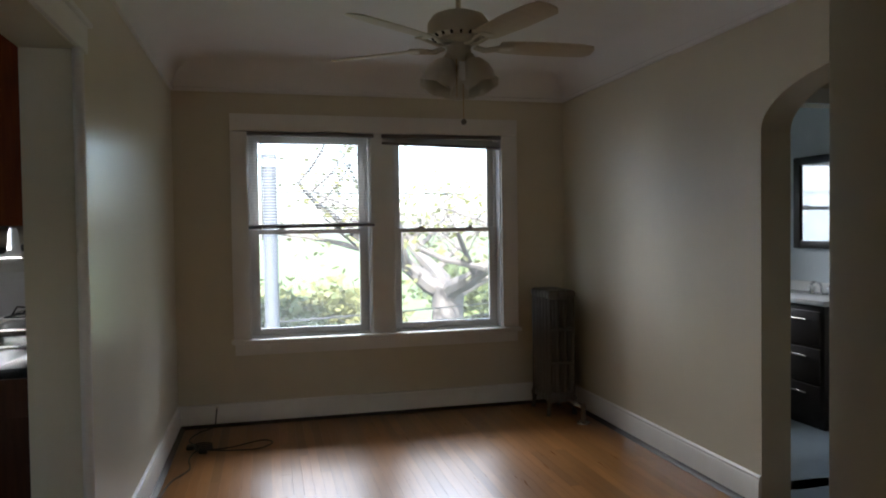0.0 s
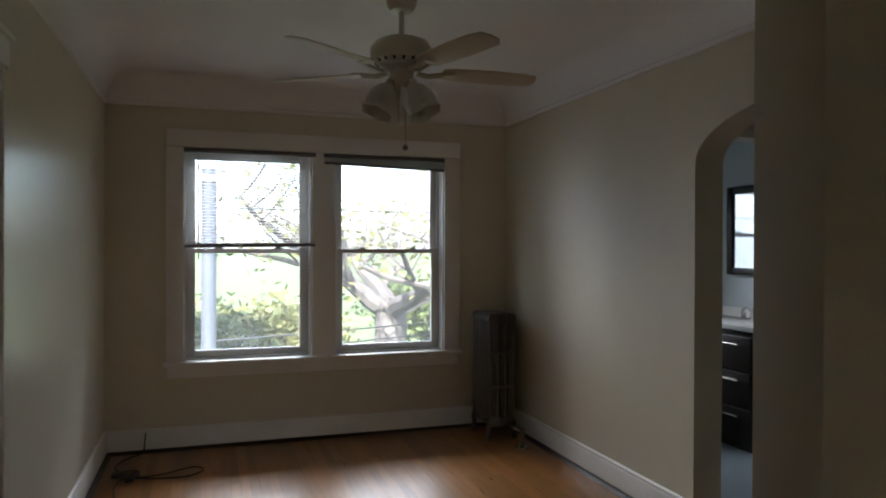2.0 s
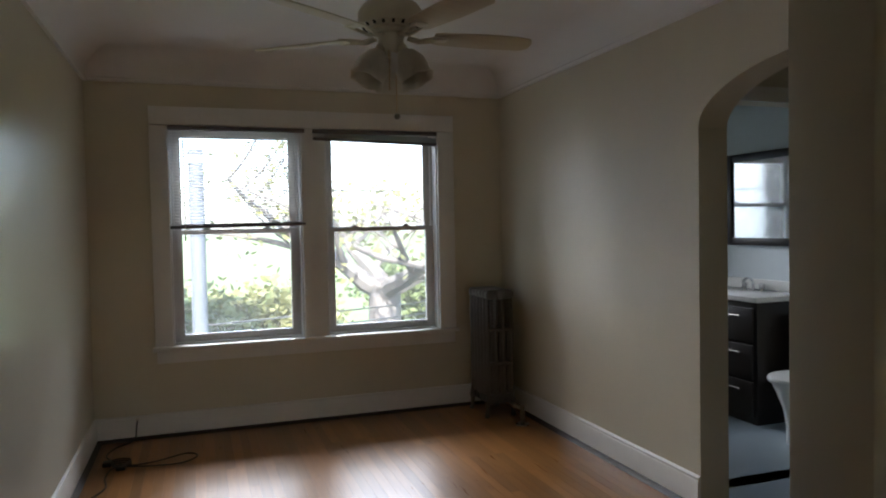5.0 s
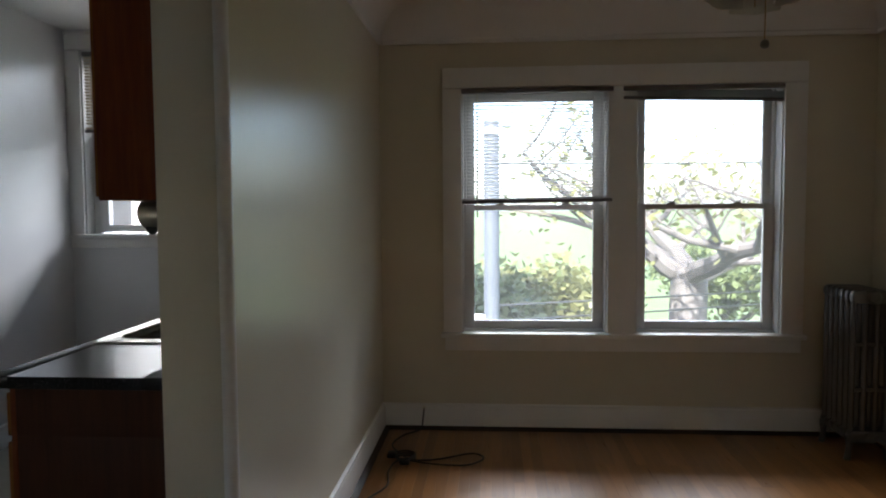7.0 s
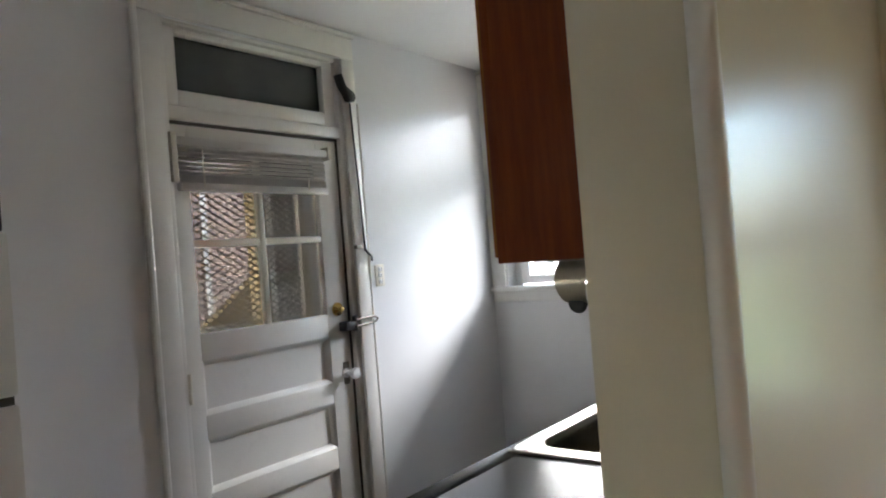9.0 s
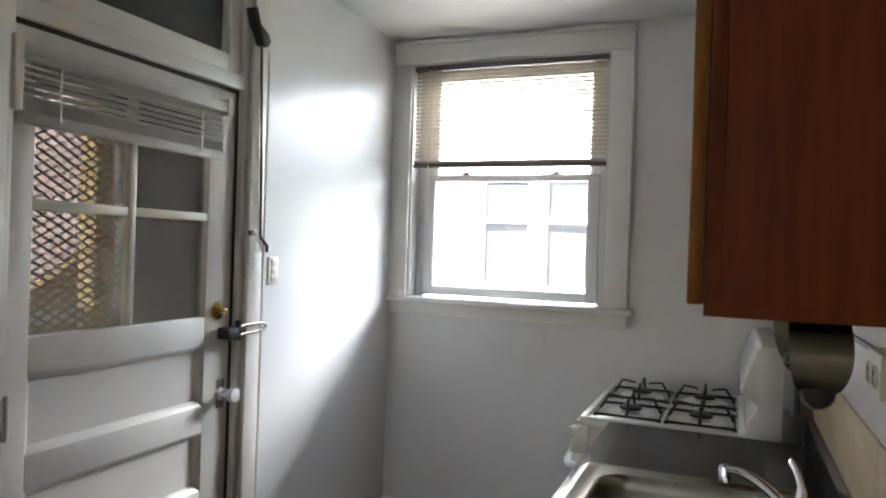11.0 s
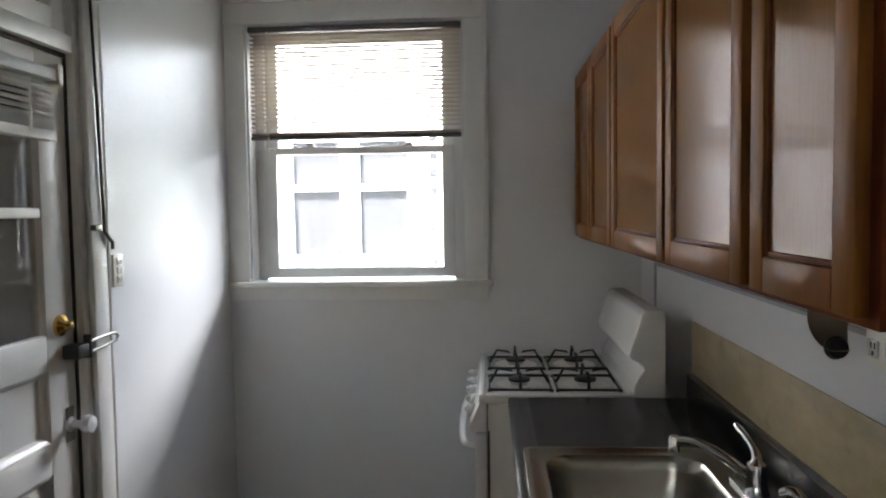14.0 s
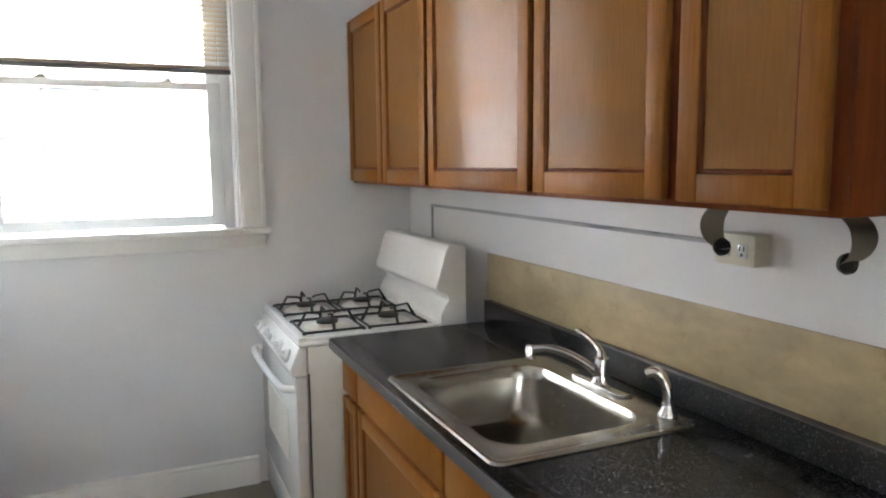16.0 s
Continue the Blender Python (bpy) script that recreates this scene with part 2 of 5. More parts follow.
M_BOUNCE = paint("pale_bounce_slab", (0.36, 0.36, 0.35), 0.85, 0.12, 0.8, 0.2)
M_PORCH = paint("porch_tan_board", (0.26, 0.19, 0.09), 0.6, 0.12, 0.4, 0.2)
M_GREY = paint("weathered_grey_paint", (0.42, 0.43, 0.45), 0.6, 0.1, 0.4, 0.15)
M_POLE = paint("galvanised_pole", (0.075, 0.085, 0.10), 0.5, 0.08, 0.2, 0.1)
M_BARK = paint("bark", (0.085, 0.075, 0.066), 0.9, 0.35, 1.0)
M_LEAF = leaf("leaf_green", (0.12, 0.15, 0.055), 0.5, 0.3)
M_LEAF2 = leaf("leaf_yellow_green", (0.17, 0.17, 0.06), 0.5, 0.3)
M_GRASS = paint("grass", (0.07, 0.10, 0.03), 0.9, 0.3, 1.0)
M_BRICKF = paint("roof_shingle", (0.18, 0.16, 0.15), 0.8, 0.2, 0.6)


# ---- mesh helpers ----
ORIGIN = {}


def smooth(ob, angle=35):
    me = ob.data
    me.polygons.foreach_set("use_smooth", [True] * len(me.polygons))
    me.set_sharp_from_angle(angle=radians(angle))


def bm_box(x0, x1, y0, y1, z0, z1, bevel=0.0, bm=None):
    one = bmesh.new()
    bmesh.ops.create_cube(one, size=1)
    bmesh.ops.transform(one, verts=one.verts, matrix=Matrix.Translation(((x0 + x1) / 2, (y0 + y1) / 2, (z0 + z1) / 2)) @ Matrix.Diagonal((abs(x1 - x0), abs(y1 - y0), abs(z1 - z0), 1)))
    if bevel:
        bmesh.ops.bevel(one, geom=list(one.edges), offset=bevel, segments=2, profile=0.5, affect="EDGES")
    return merge(bm, one)


def merge(bm, one):
    if bm is None:
        return one
    me = bpy.data.meshes.new("tmp")
    one.to_mesh(me)
    one.free()
    bm.from_mesh(me)
    bpy.data.meshes.remove(me)
    return bm


def bm_tube(points, radius, n=10, bm=None, closed=False):
    one = bmesh.new()
    pts = [Vector(p) for p in points]
    rad = radius if isinstance(radius, (list, tuple)) else [radius] * len(pts)
    rings = []
    side = None
    for i, p in enumerate(pts):
        d = (pts[min(i + 1, len(pts) - 1)] - pts[max(i - 1, 0)]).normalized()
        if closed:
            d = (pts[(i + 1) % len(pts)] - pts[i - 1]).normalized()
        if side is None:
            side = d.orthogonal().normalized()
        side = (side - d * side.dot(d)).normalized()
        up = d.cross(side)
        rings.append([one.verts.new(p + (side * math.cos(a) + up * math.sin(a)) * rad[i]) for a in (2 * math.pi * k / n for k in range(n))])
    for i in range(len(rings) - (0 if closed else 1)):
        a, b = rings[i], rings[(i + 1) % len(rings)]
        for k in range(n):
            one.faces.new((a[k], a[(k + 1) % n], b[(k + 1) % n], b[k]))
    if not closed:
        one.faces.new(rings[0][::-1])
        one.faces.new(rings[-1])
    bmesh.ops.recalc_face_normals(one, faces=one.faces)
    return merge(bm, one)


def bm_lathe(profile, centre=(0, 0, 0), axis="Z", n=28, bm=None):
    """Turned solid from (radius, height) pairs."""
    one = bmesh.new()
    rings = []
    for r, h in profile:
        rings.append([one.verts.new((r * math.cos(2 * math.pi * k / n), r * math.sin(2 * math.pi * k / n), h)) for k in range(n)])
    for a, b in zip(rings, rings[1:]):
        for k in range(n):
            one.faces.new((a[k], a[(k + 1) % n], b[(k + 1) % n], b[k]))
    one.faces.new(rings[0][::-1])
    one.faces.new(rings[-1])
    bmesh.ops.recalc_face_normals(one, faces=one.faces)
    rot = {"Z": Matrix(), "X": Matrix.Rotation(radians(90), 4, "Y"), "Y": Matrix.Rotation(radians(-90), 4, "X")}[axis]
    bmesh.ops.transform(one, verts=one.verts, matrix=Matrix.Translation(centre) @ rot)
    return merge(bm, one)


def bm_prism(outline, axis, lo, hi, bm=None, bevel=0.0):
    """Extrude an outline: axis Y takes (x, z) pairs, X takes (y, z), Z takes (x, y)."""
    one = bmesh.new()

    def at(p, h):
        return {"Y": (p[0], h, p[1]), "X": (h, p[0], p[1]), "Z": (p[0], p[1], h)}[axis]
    a = [one.verts.new(at(p, lo)) for p in outline]
    b = [one.verts.new(at(p, hi)) for p in outline]
    for i in range(len(outline)):
        j = (i + 1) % len(outline)
        one.faces.new((a[i], a[j], b[j], b[i]))
    one.faces.new(a[::-1])
    one.faces.new(b)
    bmesh.ops.recalc_face_normals(one, faces=one.faces)
    if bevel:
        bmesh.ops.bevel(one, geom=list(one.edges), offset=bevel, segments=2, profile=0.5, affect="EDGES")
    return merge(bm, one)


def round_rect(x0, x1, y0, y1, r, n=6):
    out = []
    for cx, cy, a0 in ((x1 - r, y1 - r, 0), (x0 + r, y1 - r, 90), (x0 + r, y0 + r, 180), (x1 - r, y0 + r, 270)):
        for k in range(n + 1):
            a = radians(a0 + 90 * k / n)
            out.append((cx + r * math.cos(a), cy + r * math.sin(a)))
    return out


def mesh_of(name, bm, material):
    me = bpy.data.meshes.new(name)
    bm.to_mesh(me)
    bm.free()
    if material:
        me.materials.append(material)
    return me


def thing(name, at, label, category, group="", kind=""):
    ob = new(name)
    ob.location = at
    ob.empty_display_size = 0.1
    ORIGIN[ob.name] = Vector(at)
    return tagged(ob, label, category, group, kind)


def part(name, bm, material, parent, label="", flat=False):
    origin = ORIGIN[parent.name]
    bmesh.ops.transform(bm, verts=bm.verts, matrix=Matrix.Translation(-origin))
    ob = new(name, mesh_of(name, bm, material))
    ob.parent = parent
    ORIGIN[ob.name] = origin
    if not flat:
        smooth(ob)
    return tagged(ob, label)


def piece(name, me, at, parent):
    """A repeated piece on shared mesh data, placed in the world under its parent."""
    ob = new(name, me)
    ob.parent = parent
    ob.location = Vector(at) - ORIGIN[parent.name]
    return ob


def solid(name, bm, material, label, category, kind="", group=""):
    ob = new(name, mesh_of(name, bm, material))
    smooth(ob)
    ORIGIN[ob.name] = Vector((0, 0, 0))
    return tagged(ob, label, category, group, kind)


def wall_boxes(axis, lo, hi, a0, a1, z0, z1, holes):
    """A wall between lo and hi on its thin axis, from a0 to a1 along, with (start, end, bottom, top) holes."""
    bm = bmesh.new()
    cuts = sorted({a0, a1, *[h[0] for h in holes], *[h[1] for h in holes]})
    for s, e in zip(cuts, cuts[1:]):
        spans, mid = [(z0, z1)], (s + e) / 2
        for h in holes:
            if h[0] < mid < h[1]:
                spans = [(p, q) for u, v in spans for p, q in ((u, min(v, h[2])), (max(u, h[3]), v)) if q - p > 1e-4]
        for u, v in spans:
            if axis == "x":
                bm_box(lo, hi, s, e, u, v, bm=bm)
            else:
                bm_box(s, e, lo, hi, u, v, bm=bm)
    bmesh.ops.remove_doubles(bm, verts=bm.verts, dist=1e-5)
    return bm


# ---- structure ----
LX0, LX1, LY1 = -1.61, 1.425, 6.975
KX0, KX1, KY1 = -3.845, -1.80, 7.245
CEIL = 2.67

floor = thing("floor", (0, 0, 0), "worn honey-coloured oak strip floor", "floor", kind="structure")
part("subfloor", bm_box(-1.80, 1.545, -5.0, 7.2, -0.2, -0.006), M_PLANK, floor)
solid("kitchen_floor", bm_box(-4.4, -1.80, 2.2, 7.4, -0.2, 0.0), M_KFLOOR, "worn grey-beige vinyl kitchen floor", "floor", "structure")
solid("bathroom_floor", bm_box(1.545, 3.4, 2.4, 7.3, -0.2, 0.0), M_BATHF, "grey-blue tiled bathroom floor", "floor", "structure")
solid("ceiling", bm_box(-4.4, 3.4, -5.15, 7.5, CEIL, CEIL + 0.25), M_CEIL, "off-white painted plaster ceiling", "ceiling", "structure")

H_LR = [(-1.095, -0.175, 0.62, 2.175), (-0.005, 0.885, 0.62, 2.175)]
solid("wall_north", wall_boxes("y", LY1, 7.25, -1.61, 1.425, -0.2, CEIL, H_LR), M_TAN, "tan painted plaster wall with two windows", "wall", "structure")
bm = wall_boxes("x", -1.80, LX0, -5.0, 7.245, -0.2, CEIL, [(2.95, 4.34, 0.0, 2.09)])
solid("wall_west", bm, M_TANGLOSS, "glossy tan wall beside the kitchen opening", "wall", "structure")


def arch_wall():
    """The east wall with its flat-topped elliptical arch."""
    bm = wall_boxes("x", LX1, 1.597, 2.64, 3.17, -0.2, CEIL, [])
    bm_box(LX1, 1.597, 4.57, 7.25, -0.2, CEIL, bm=bm)
    pts = [(3.87 + 0.7 * math.cos(a), 1.895 + 0.25 * math.sin(a)) for a in (math.pi * k / 28 for k in range(29))]
    bm_prism([(4.57, CEIL), *pts, (3.17, CEIL)], "X", LX1, 1.597, bm=bm)
    return bm


solid("wall_east", arch_wall(), M_TAN, "tan plaster wall with an arched opening", "wall", "structure")
solid("wall_divider", bm_box(0.05, 1.545, 2.475, 2.64, -0.2, CEIL, 0.006), M_TAN, "tan wall end beside the room entrance", "wall", "structure")
solid("wall_front_east", bm_box(1.425, 1.545, -5.0, 2.475, -0.2, CEIL), M_TAN, "tan plaster wall of the front room", "wall", "structure")
# The opening is never seen; it is added to let fill light in.
solid("wall_south", wall_boxes("y", -5.15, -5.0, -1.80, 1.545, -0.2, CEIL, [(-0.5, 0.2, 0.9, 1.75)]), M_TAN, "tan plaster wall of the front room with an added fill-light opening", "wall", "structure")

# kitchen
H_KW = [(-3.745, -2.655, 1.235, 2.53)]
solid("wall_kitchen_north", wall_boxes("y", KY1, 7.52, -4.2, -1.80, -0.2, CEIL, H_KW), M_KWALL, "white glossy kitchen wall with a window", "wall", "structure")
H_DOOR = [(4.96, 5.98, 0.0, 2.52)]
solid("wall_kitchen_west", wall_boxes("x", -4.05, KX0, 4.30, KY1, -0.2, CEIL, H_DOOR), M_KWALL, "white glossy kitchen wall with the back door", "wall", "structure")
solid("wall_alcove", wall_boxes("x", -4.4, -4.28, 2.2, 4.30, -0.2, CEIL, []), M_KWALL, "white wall of the refrigerator alcove", "wall", "structure")
# Unseen hole added behind the camera so sun brightens the kitchen from the south.
solid("wall_kitchen_south", wall_boxes("y", 2.2, 2.35, -4.28, -1.80, -0.2, CEIL, [(-3.25, -2.95, 1.0, 1.62)]), M_KWALL, "white kitchen wall", "wall", "structure")
solid("wall_kitchen_lining", wall_boxes("x", KX1 - 0.006, KX1, 4.36, KY1, -0.2, CEIL, []), M_KWALL, "white painted face of the kitchen partition", "wall", "structure")

# hall and bathroom
solid("wall_bath_south", wall_boxes("y", 4.745, 4.86, 1.545, 3.2, -0.2, CEIL, [(1.62, 2.33, 0.0, 2.07)]), M_TAN, "dim tan hall wall with the bathroom doorway", "wall", "structure")
solid("wall_hall_east", bm_box(2.6, 2.72, 2.4, 4.745, -0.2, CEIL), M_TAN, "dim tan hall wall", "wall", "structure")
solid("wall_hall_south", bm_box(1.545, 2.6, 2.4, 2.52, -0.2, CEIL), M_TAN, "dim tan hall end wall", "wall", "structure")
solid("wall_bath_east", bm_box(3.2, 3.35, 4.745, 7.25, -0.2, CEIL), M_BATHW, "pale blue bathroom wall", "wall", "structure")
solid("wall_bath_north", wall_boxes("y", 7.02, 7.25, 1.545, 3.2, -0.2, CEIL, [(1.78, 2.70, 1.10, 2.05)]), M_BATHW, "pale blue bathroom wall with a window", "wall", "structure")
bm = bm_box(2.33, 2.42, 4.725, 4.745, 0, 2.15, 0.003)
bm_box(1.56, 2.33, 4.725, 4.745, 2.07, 2.15, 0.003, bm)
solid("trim_bath_door", bm, M_TRIM, "dim painted casing of the bathroom doorway", "trim", "structure")


# coved crown of the living room
def cove(w):
    out = [(0, -0.215), (0.022, -0.215), (0.026, -0.195), (0.018, -0.185)]
    out += [(0.018 + 0.19 - 0.19 * math.cos(a), -0.185 + 0.183 * math.sin(a)) for a in (radians(90 * k / 8) for k in range(1, 9))]
    return [(w(u), CEIL + v) for u, v in out + [(0.26, 0.0), (0, 0)]]


solid("crown_north", bm_prism([(y, z) for y, z in cove(lambda u: LY1 - u)], "X", LX0, LX1), M_CEIL, "off-white coved plaster crown", "trim", "structure")
solid("crown_west", bm_prism(cove(lambda u: LX0 + u), "Y", 2.64, LY1), M_CEIL, "off-white coved plaster crown", "trim", "structure")
solid("crown_east", bm_prism(cove(lambda u: LX1 - u), "Y", 2.64, LY1), M_CEIL, "off-white coved plaster crown", "trim", "structure")


def skirting(face, out, axis, a0, a1, h=0.165, name="baseboard", mat=None):
    prof = [(0, 0), (0.019, 0), (0.019, h - 0.03), (0.013, h - 0.02), (0.015, h - 0.008), (0.006, h), (0, h)]
    pts = [(face + out * u, v + 0.001) for u, v in prof]
    if h > 0.15:
        sp = [(face + out * 0.019, 0.0015), (face + out * 0.05, 0.0015), (face + out * 0.044, 0.01), (face + out * 0.019, 0.022)]
        solid("trim_shoe", bm_prism(sp, axis, a0, a1), M_SHOE, "dark brown strip at the foot of the baseboard", "trim", "structure")
    return solid(name, bm_prism(pts, axis, a0, a1), mat or M_TRIM, "white painted wooden baseboard", "baseboard", "structure")


skirting(LY1, -1, "X", LX0, LX1)
skirting(LX0, 1, "Y", 4.44, LY1 - 0.02)
skirting(LX1, -1, "Y", 4.57, LY1 - 0.02)
skirting(LX0, 1, "Y", -5.0, 2.86)
skirting(KY1, -1, "X", KX0, -2.62, 0.14)
skirting(KX0, 1, "Y", 6.09, KY1 - 0.02, 0.14)

# casing of the kitchen opening: a rounded bead and a head board on the living room side
bm = bm_box(LX0, LX0 + 0.010, 4.352, 4.378, 0, 2.09, 0.004)
bm_tube([(LX0 + 0.006, 4.325, 0), (LX0 + 0.006, 4.325, 2.09)], 0.020, 14, bm)
bm_box(LX0, LX0 + 0.02, 2.86, 4.425, 2.092, 2.19, 0.005, bm)
bm_box(LX0, LX0 + 0.035, 2.85, 4.44, 2.192, 2.212, 0.005, bm)
bm_box(LX0, LX0 + 0.018, 2.86, 2.952, 0, 2.09, 0.006, bm)
solid("trim_kitchen_opening", bm, M_TRIM, "cream painted casing round the kitchen opening", "trim", "structure")


# ---- windows ----
def sash(name, parent, x0, x1, y, z0, z1, stile, rail_b, rail_t, mat, depth=0.032):
    bm = bm_box(x0, x0 + stile, y - depth / 2, y + depth / 2, z0, z1, 0.003)
    bm_box(x1 - stile, x1, y - depth / 2, y + depth / 2, z0, z1, 0.003, bm)
    bm_box(x0 + stile, x1 - stile, y - depth / 2, y + depth / 2, z0, z0 + rail_b, 0.003, bm)
    bm_box(x0 + stile, x1 - stile, y - depth / 2, y + depth / 2, z1 - rail_t, z1, 0.003, bm)
    s = part(name, bm, mat, parent)
    pane = part("pane", bm_box(x0 + stile - 0.004, x1 - stile + 0.004, y - 0.002, y + 0.002, z0 + rail_b - 0.004, z1 - rail_t + 0.004), M_GLASS, s)
    pane.visible_shadow = False
    return s


def window(name, x0, x1, yin, yout, z0, z1, meet, label, gap=0.0, mat=None, stile=0.05, liner=0.055):
    """Double-hung window filling a wall opening: liner, two sashes, sash locks."""
    mat = mat or M_SASH
    w = thing(name, ((x0 + x1) / 2, yin, z0), label, "window", kind="structure")
    ya = yin + 0.06
    bm = bm_box(x0 + 0.001, x0 + 0.014, yin + 0.002, yout - 0.01, z0, z1, 0.002)
    bm_box(x1 - 0.014, x1 - 0.001, yin + 0.002, yout - 0.01, z0, z1, 0.002, bm)
    bm_box(x0 + 0.014, x1 - 0.014, yin + 0.002, yout - 0.01, z1 - 0.014, z1 - 0.001, 0.002, bm)
    for xa, xb in ((x0 + 0.014, x0 + liner * 0.55), (x1 - liner * 0.55, x1 - 0.014)):
        bm_box(xa, xb, ya + 0.04, yout - 0.02, z0, z1 - 0.014, 0.002, bm)
        bm_box(xa, xb - 0.008 if xa < (x0 + x1) / 2 else xb, ya + 0.09, yout - 0.025, z0, z1 - 0.014, 0.002, bm)
    part("window_frame", bm, mat, w)
    part("window_sill", bm_box(x0 + 0.001, x1 - 0.001, yin + 0.05, yout + 0.03, z0 + 0.001, z0 + 0.022, 0.004), mat, w)
    s = liner * 0.55
    ins = sash("lower_sash", w, x0 + s, x1 - s, yin + 0.105, z0 + 0.023 + gap, meet + 0.018, stile, 0.05, 0.034, mat)
    sash("upper_sash", w, x0 + s, x1 - s, yin + 0.145, meet - 0.016, z1 - 0.015, stile, 0.034, 0.055, mat)
    for f in (0.27, 0.73):
        xx = x0 + (x1 - x0) * f
        bm = bm_box(xx - 0.028, xx + 0.028, yin + 0.09, yin + 0.12, meet + 0.018, meet + 0.026, 0.002)
        bm_tube([(xx - 0.012, yin + 0.105, meet + 0.03), (xx + 0.02, yin + 0.098, meet + 0.032)], 0.006, 8, bm)
        part("sash_lock", bm, M_DARKM if mat is M_SASH else mat, w, "small metal sash lock")
    return w


window("window_1", -1.095, -0.175, LY1, 7.25, 0.62, 2.175, 1.425, "white double-hung window behind a half-lowered blind")
window("window_2", -0.005, 0.885, LY1, 7.25, 0.62, 2.175, 1.425, "white double-hung window with its blind raised")
window("window_3", -3.745, -2.655, KY1, 7.52, 1.235, 2.53, 1.915, "white kitchen double-hung window opened a crack", gap=0.012, stile=0.06, liner=0.11)
window("window_4", 1.78, 2.70, 7.02, 7.25, 1.10, 2.05, 1.58, "small white bathroom window")

# casing of the living room pair
bm = bm_box(-1.21, -1.09, LY1 - 0.022, LY1, 0.632, 2.172, 0.004)
bm_box(0.88, 1.014, LY1 - 0.022, LY1, 0.632, 2.172, 0.004, bm)
bm_box(-1.21, 1.014, LY1 - 0.024, LY1, 2.174, 2.30, 0.004, bm)
bm_box(-0.178, -0.002, LY1 - 0.022, LY1, 0.632, 2.172, 0.004, bm)
solid("trim_window_pair", bm, M_TRIM, "white painted casing round the window pair", "trim", "structure")
bm = bm_box(-1.225, 1.03, LY1 - 0.05, LY1 + 0.06, 0.60, 0.63, 0.006)
bm_box(-1.20, 1.005, LY1 - 0.02, LY1, 0.515, 0.598, 0.004, bm)
solid("trim_window_stool", bm, M_TRIM, "white painted window stool and apron", "trim", "structure")
# kitchen window casing
bm = bm_box(KX0 + 0.002, -3.74, KY1 - 0.02, KY1, 1.262, 2.53, 0.004)
bm_box(-2.66, -2.565, KY1 - 0.02, KY1, 1.262, 2.53, 0.004, bm)
bm_box(-2.565, -2.545, KY1 - 0.032, KY1, 1.262, 2.62, 0.004, bm)
bm_box(KX0 + 0.002, -2.565, KY1 - 0.022, KY1, 2.532, 2.635, 0.004, bm)
bm_box(KX0 + 0.002, -2.54, KY1 - 0.034, KY1, 2.637, 2.652, 0.004, bm)
solid("trim_kitchen_window", bm, M_TRIM, "white painted casing of the kitchen window", "trim", "structure")
bm = bm_box(KX0 + 0.002, -2.525, KY1 - 0.045, KY1 + 0.06, 1.232, 1.26, 0.005)
bm_box(KX0 + 0.002, -2.55, KY1 - 0.016, KY1, 1.165, 1.23, 0.004, bm)
solid("trim_kitchen_stool", bm, M_TRIM, "white painted kitchen window stool", "trim", "structure")


# ---- blinds ----
def blind(label, x0, x1, y, top, bottom, pitch, mat, rail_mat, tilt=12, stack=0, sag=0.0, wand=True):
    b = thing("venetian_blind", ((x0 + x1) / 2, y, top), label, "blind")
    part("head_rail", bm_box(x0, x1, y - 0.018, y + 0.018, top - 0.028, top, 0.003), rail_mat if stack else mat, b)
    one = bmesh.new()
    w = (x1 - x0) / 2 - 0.004
    rows = []
    for k in range(5):
        u = -0.0125 + 0.025 * k / 4
        zz = 0.0018 * (1 - (u / 0.0125) ** 2)
        c, s = math.cos(radians(tilt)), math.sin(radians(tilt))
        rows.append([one.verts.new((sx, u * c - zz * s, zz * c + u * s)) for sx in (-w, w)])
    for p, q in zip(rows, rows[1:]):
        one.faces.new((p[0], p[1], q[1], q[0]))
    bmesh.ops.solidify(one, geom=list(one.faces), thickness=0.0006)
    me = mesh_of("slat", one, mat)
    me.polygons.foreach_set("use_smooth", [True] * len(me.polygons))
    z, n = top - 0.04, 0
    while z > bottom + 0.03 + stack * 0.0035:
        piece("slat", me, ((x0 + x1) / 2, y, z), b)
        z -= pitch
        n += 1
    for k in range(stack):
        o = piece("slat", me, ((x0 + x1) / 2, y, bottom + 0.022 + 0.0035 * k), b)
        o.rotation_euler = (0, sag, 0)
    rail = bm_box(x0 + 0.002, x1 - 0.002, y - 0.013, y + 0.013, bottom, bottom + 0.02, 0.004)
    bmesh.ops.rotate(rail, verts=rail.verts, cent=((x0 + x1) / 2, y, bottom), matrix=Matrix.Rotation(sag, 3, "Y"))
    part("bottom_rail", rail, rail_mat, b)
    for f in (0.13, 0.87):
        xx = x0 + (x1 - x0) * f
        part("ladder_cord", bm_tube([(xx, y - 0.014, top - 0.03), (xx, y - 0.014, bottom + 0.01)], 0.0012, 6), mat, b)
    if wand:
        xx = x0 + 0.10
        part("tilt_wand", bm_tube([(xx, y - 0.03, top - 0.03), (xx, y - 0.032, bottom - 0.09)], 0.004, 6), M_PLATE, b)
    return b


blind("half-lowered white venetian blind with a dark bottom rail", -1.09, -0.15, LY1 - 0.012, 2.168, 1.455, 0.0215, M_SLAT, M_RAILD, -12, 3, -0.012)
blind("grey venetian blind drawn up in a crooked stack", -0.09, 0.875, LY1 - 0.012, 2.168, 2.075, 0.05, M_SLAT, M_RAILD, 0, 12, 0.028, False)
blind("half-lowered aged white venetian blind over the kitchen window", -3.725, -2.672, KY1 + 0.012, 2.52, 1.965, 0.0215, M_SLATK, M_RAILD, -17, 4, 0.0)

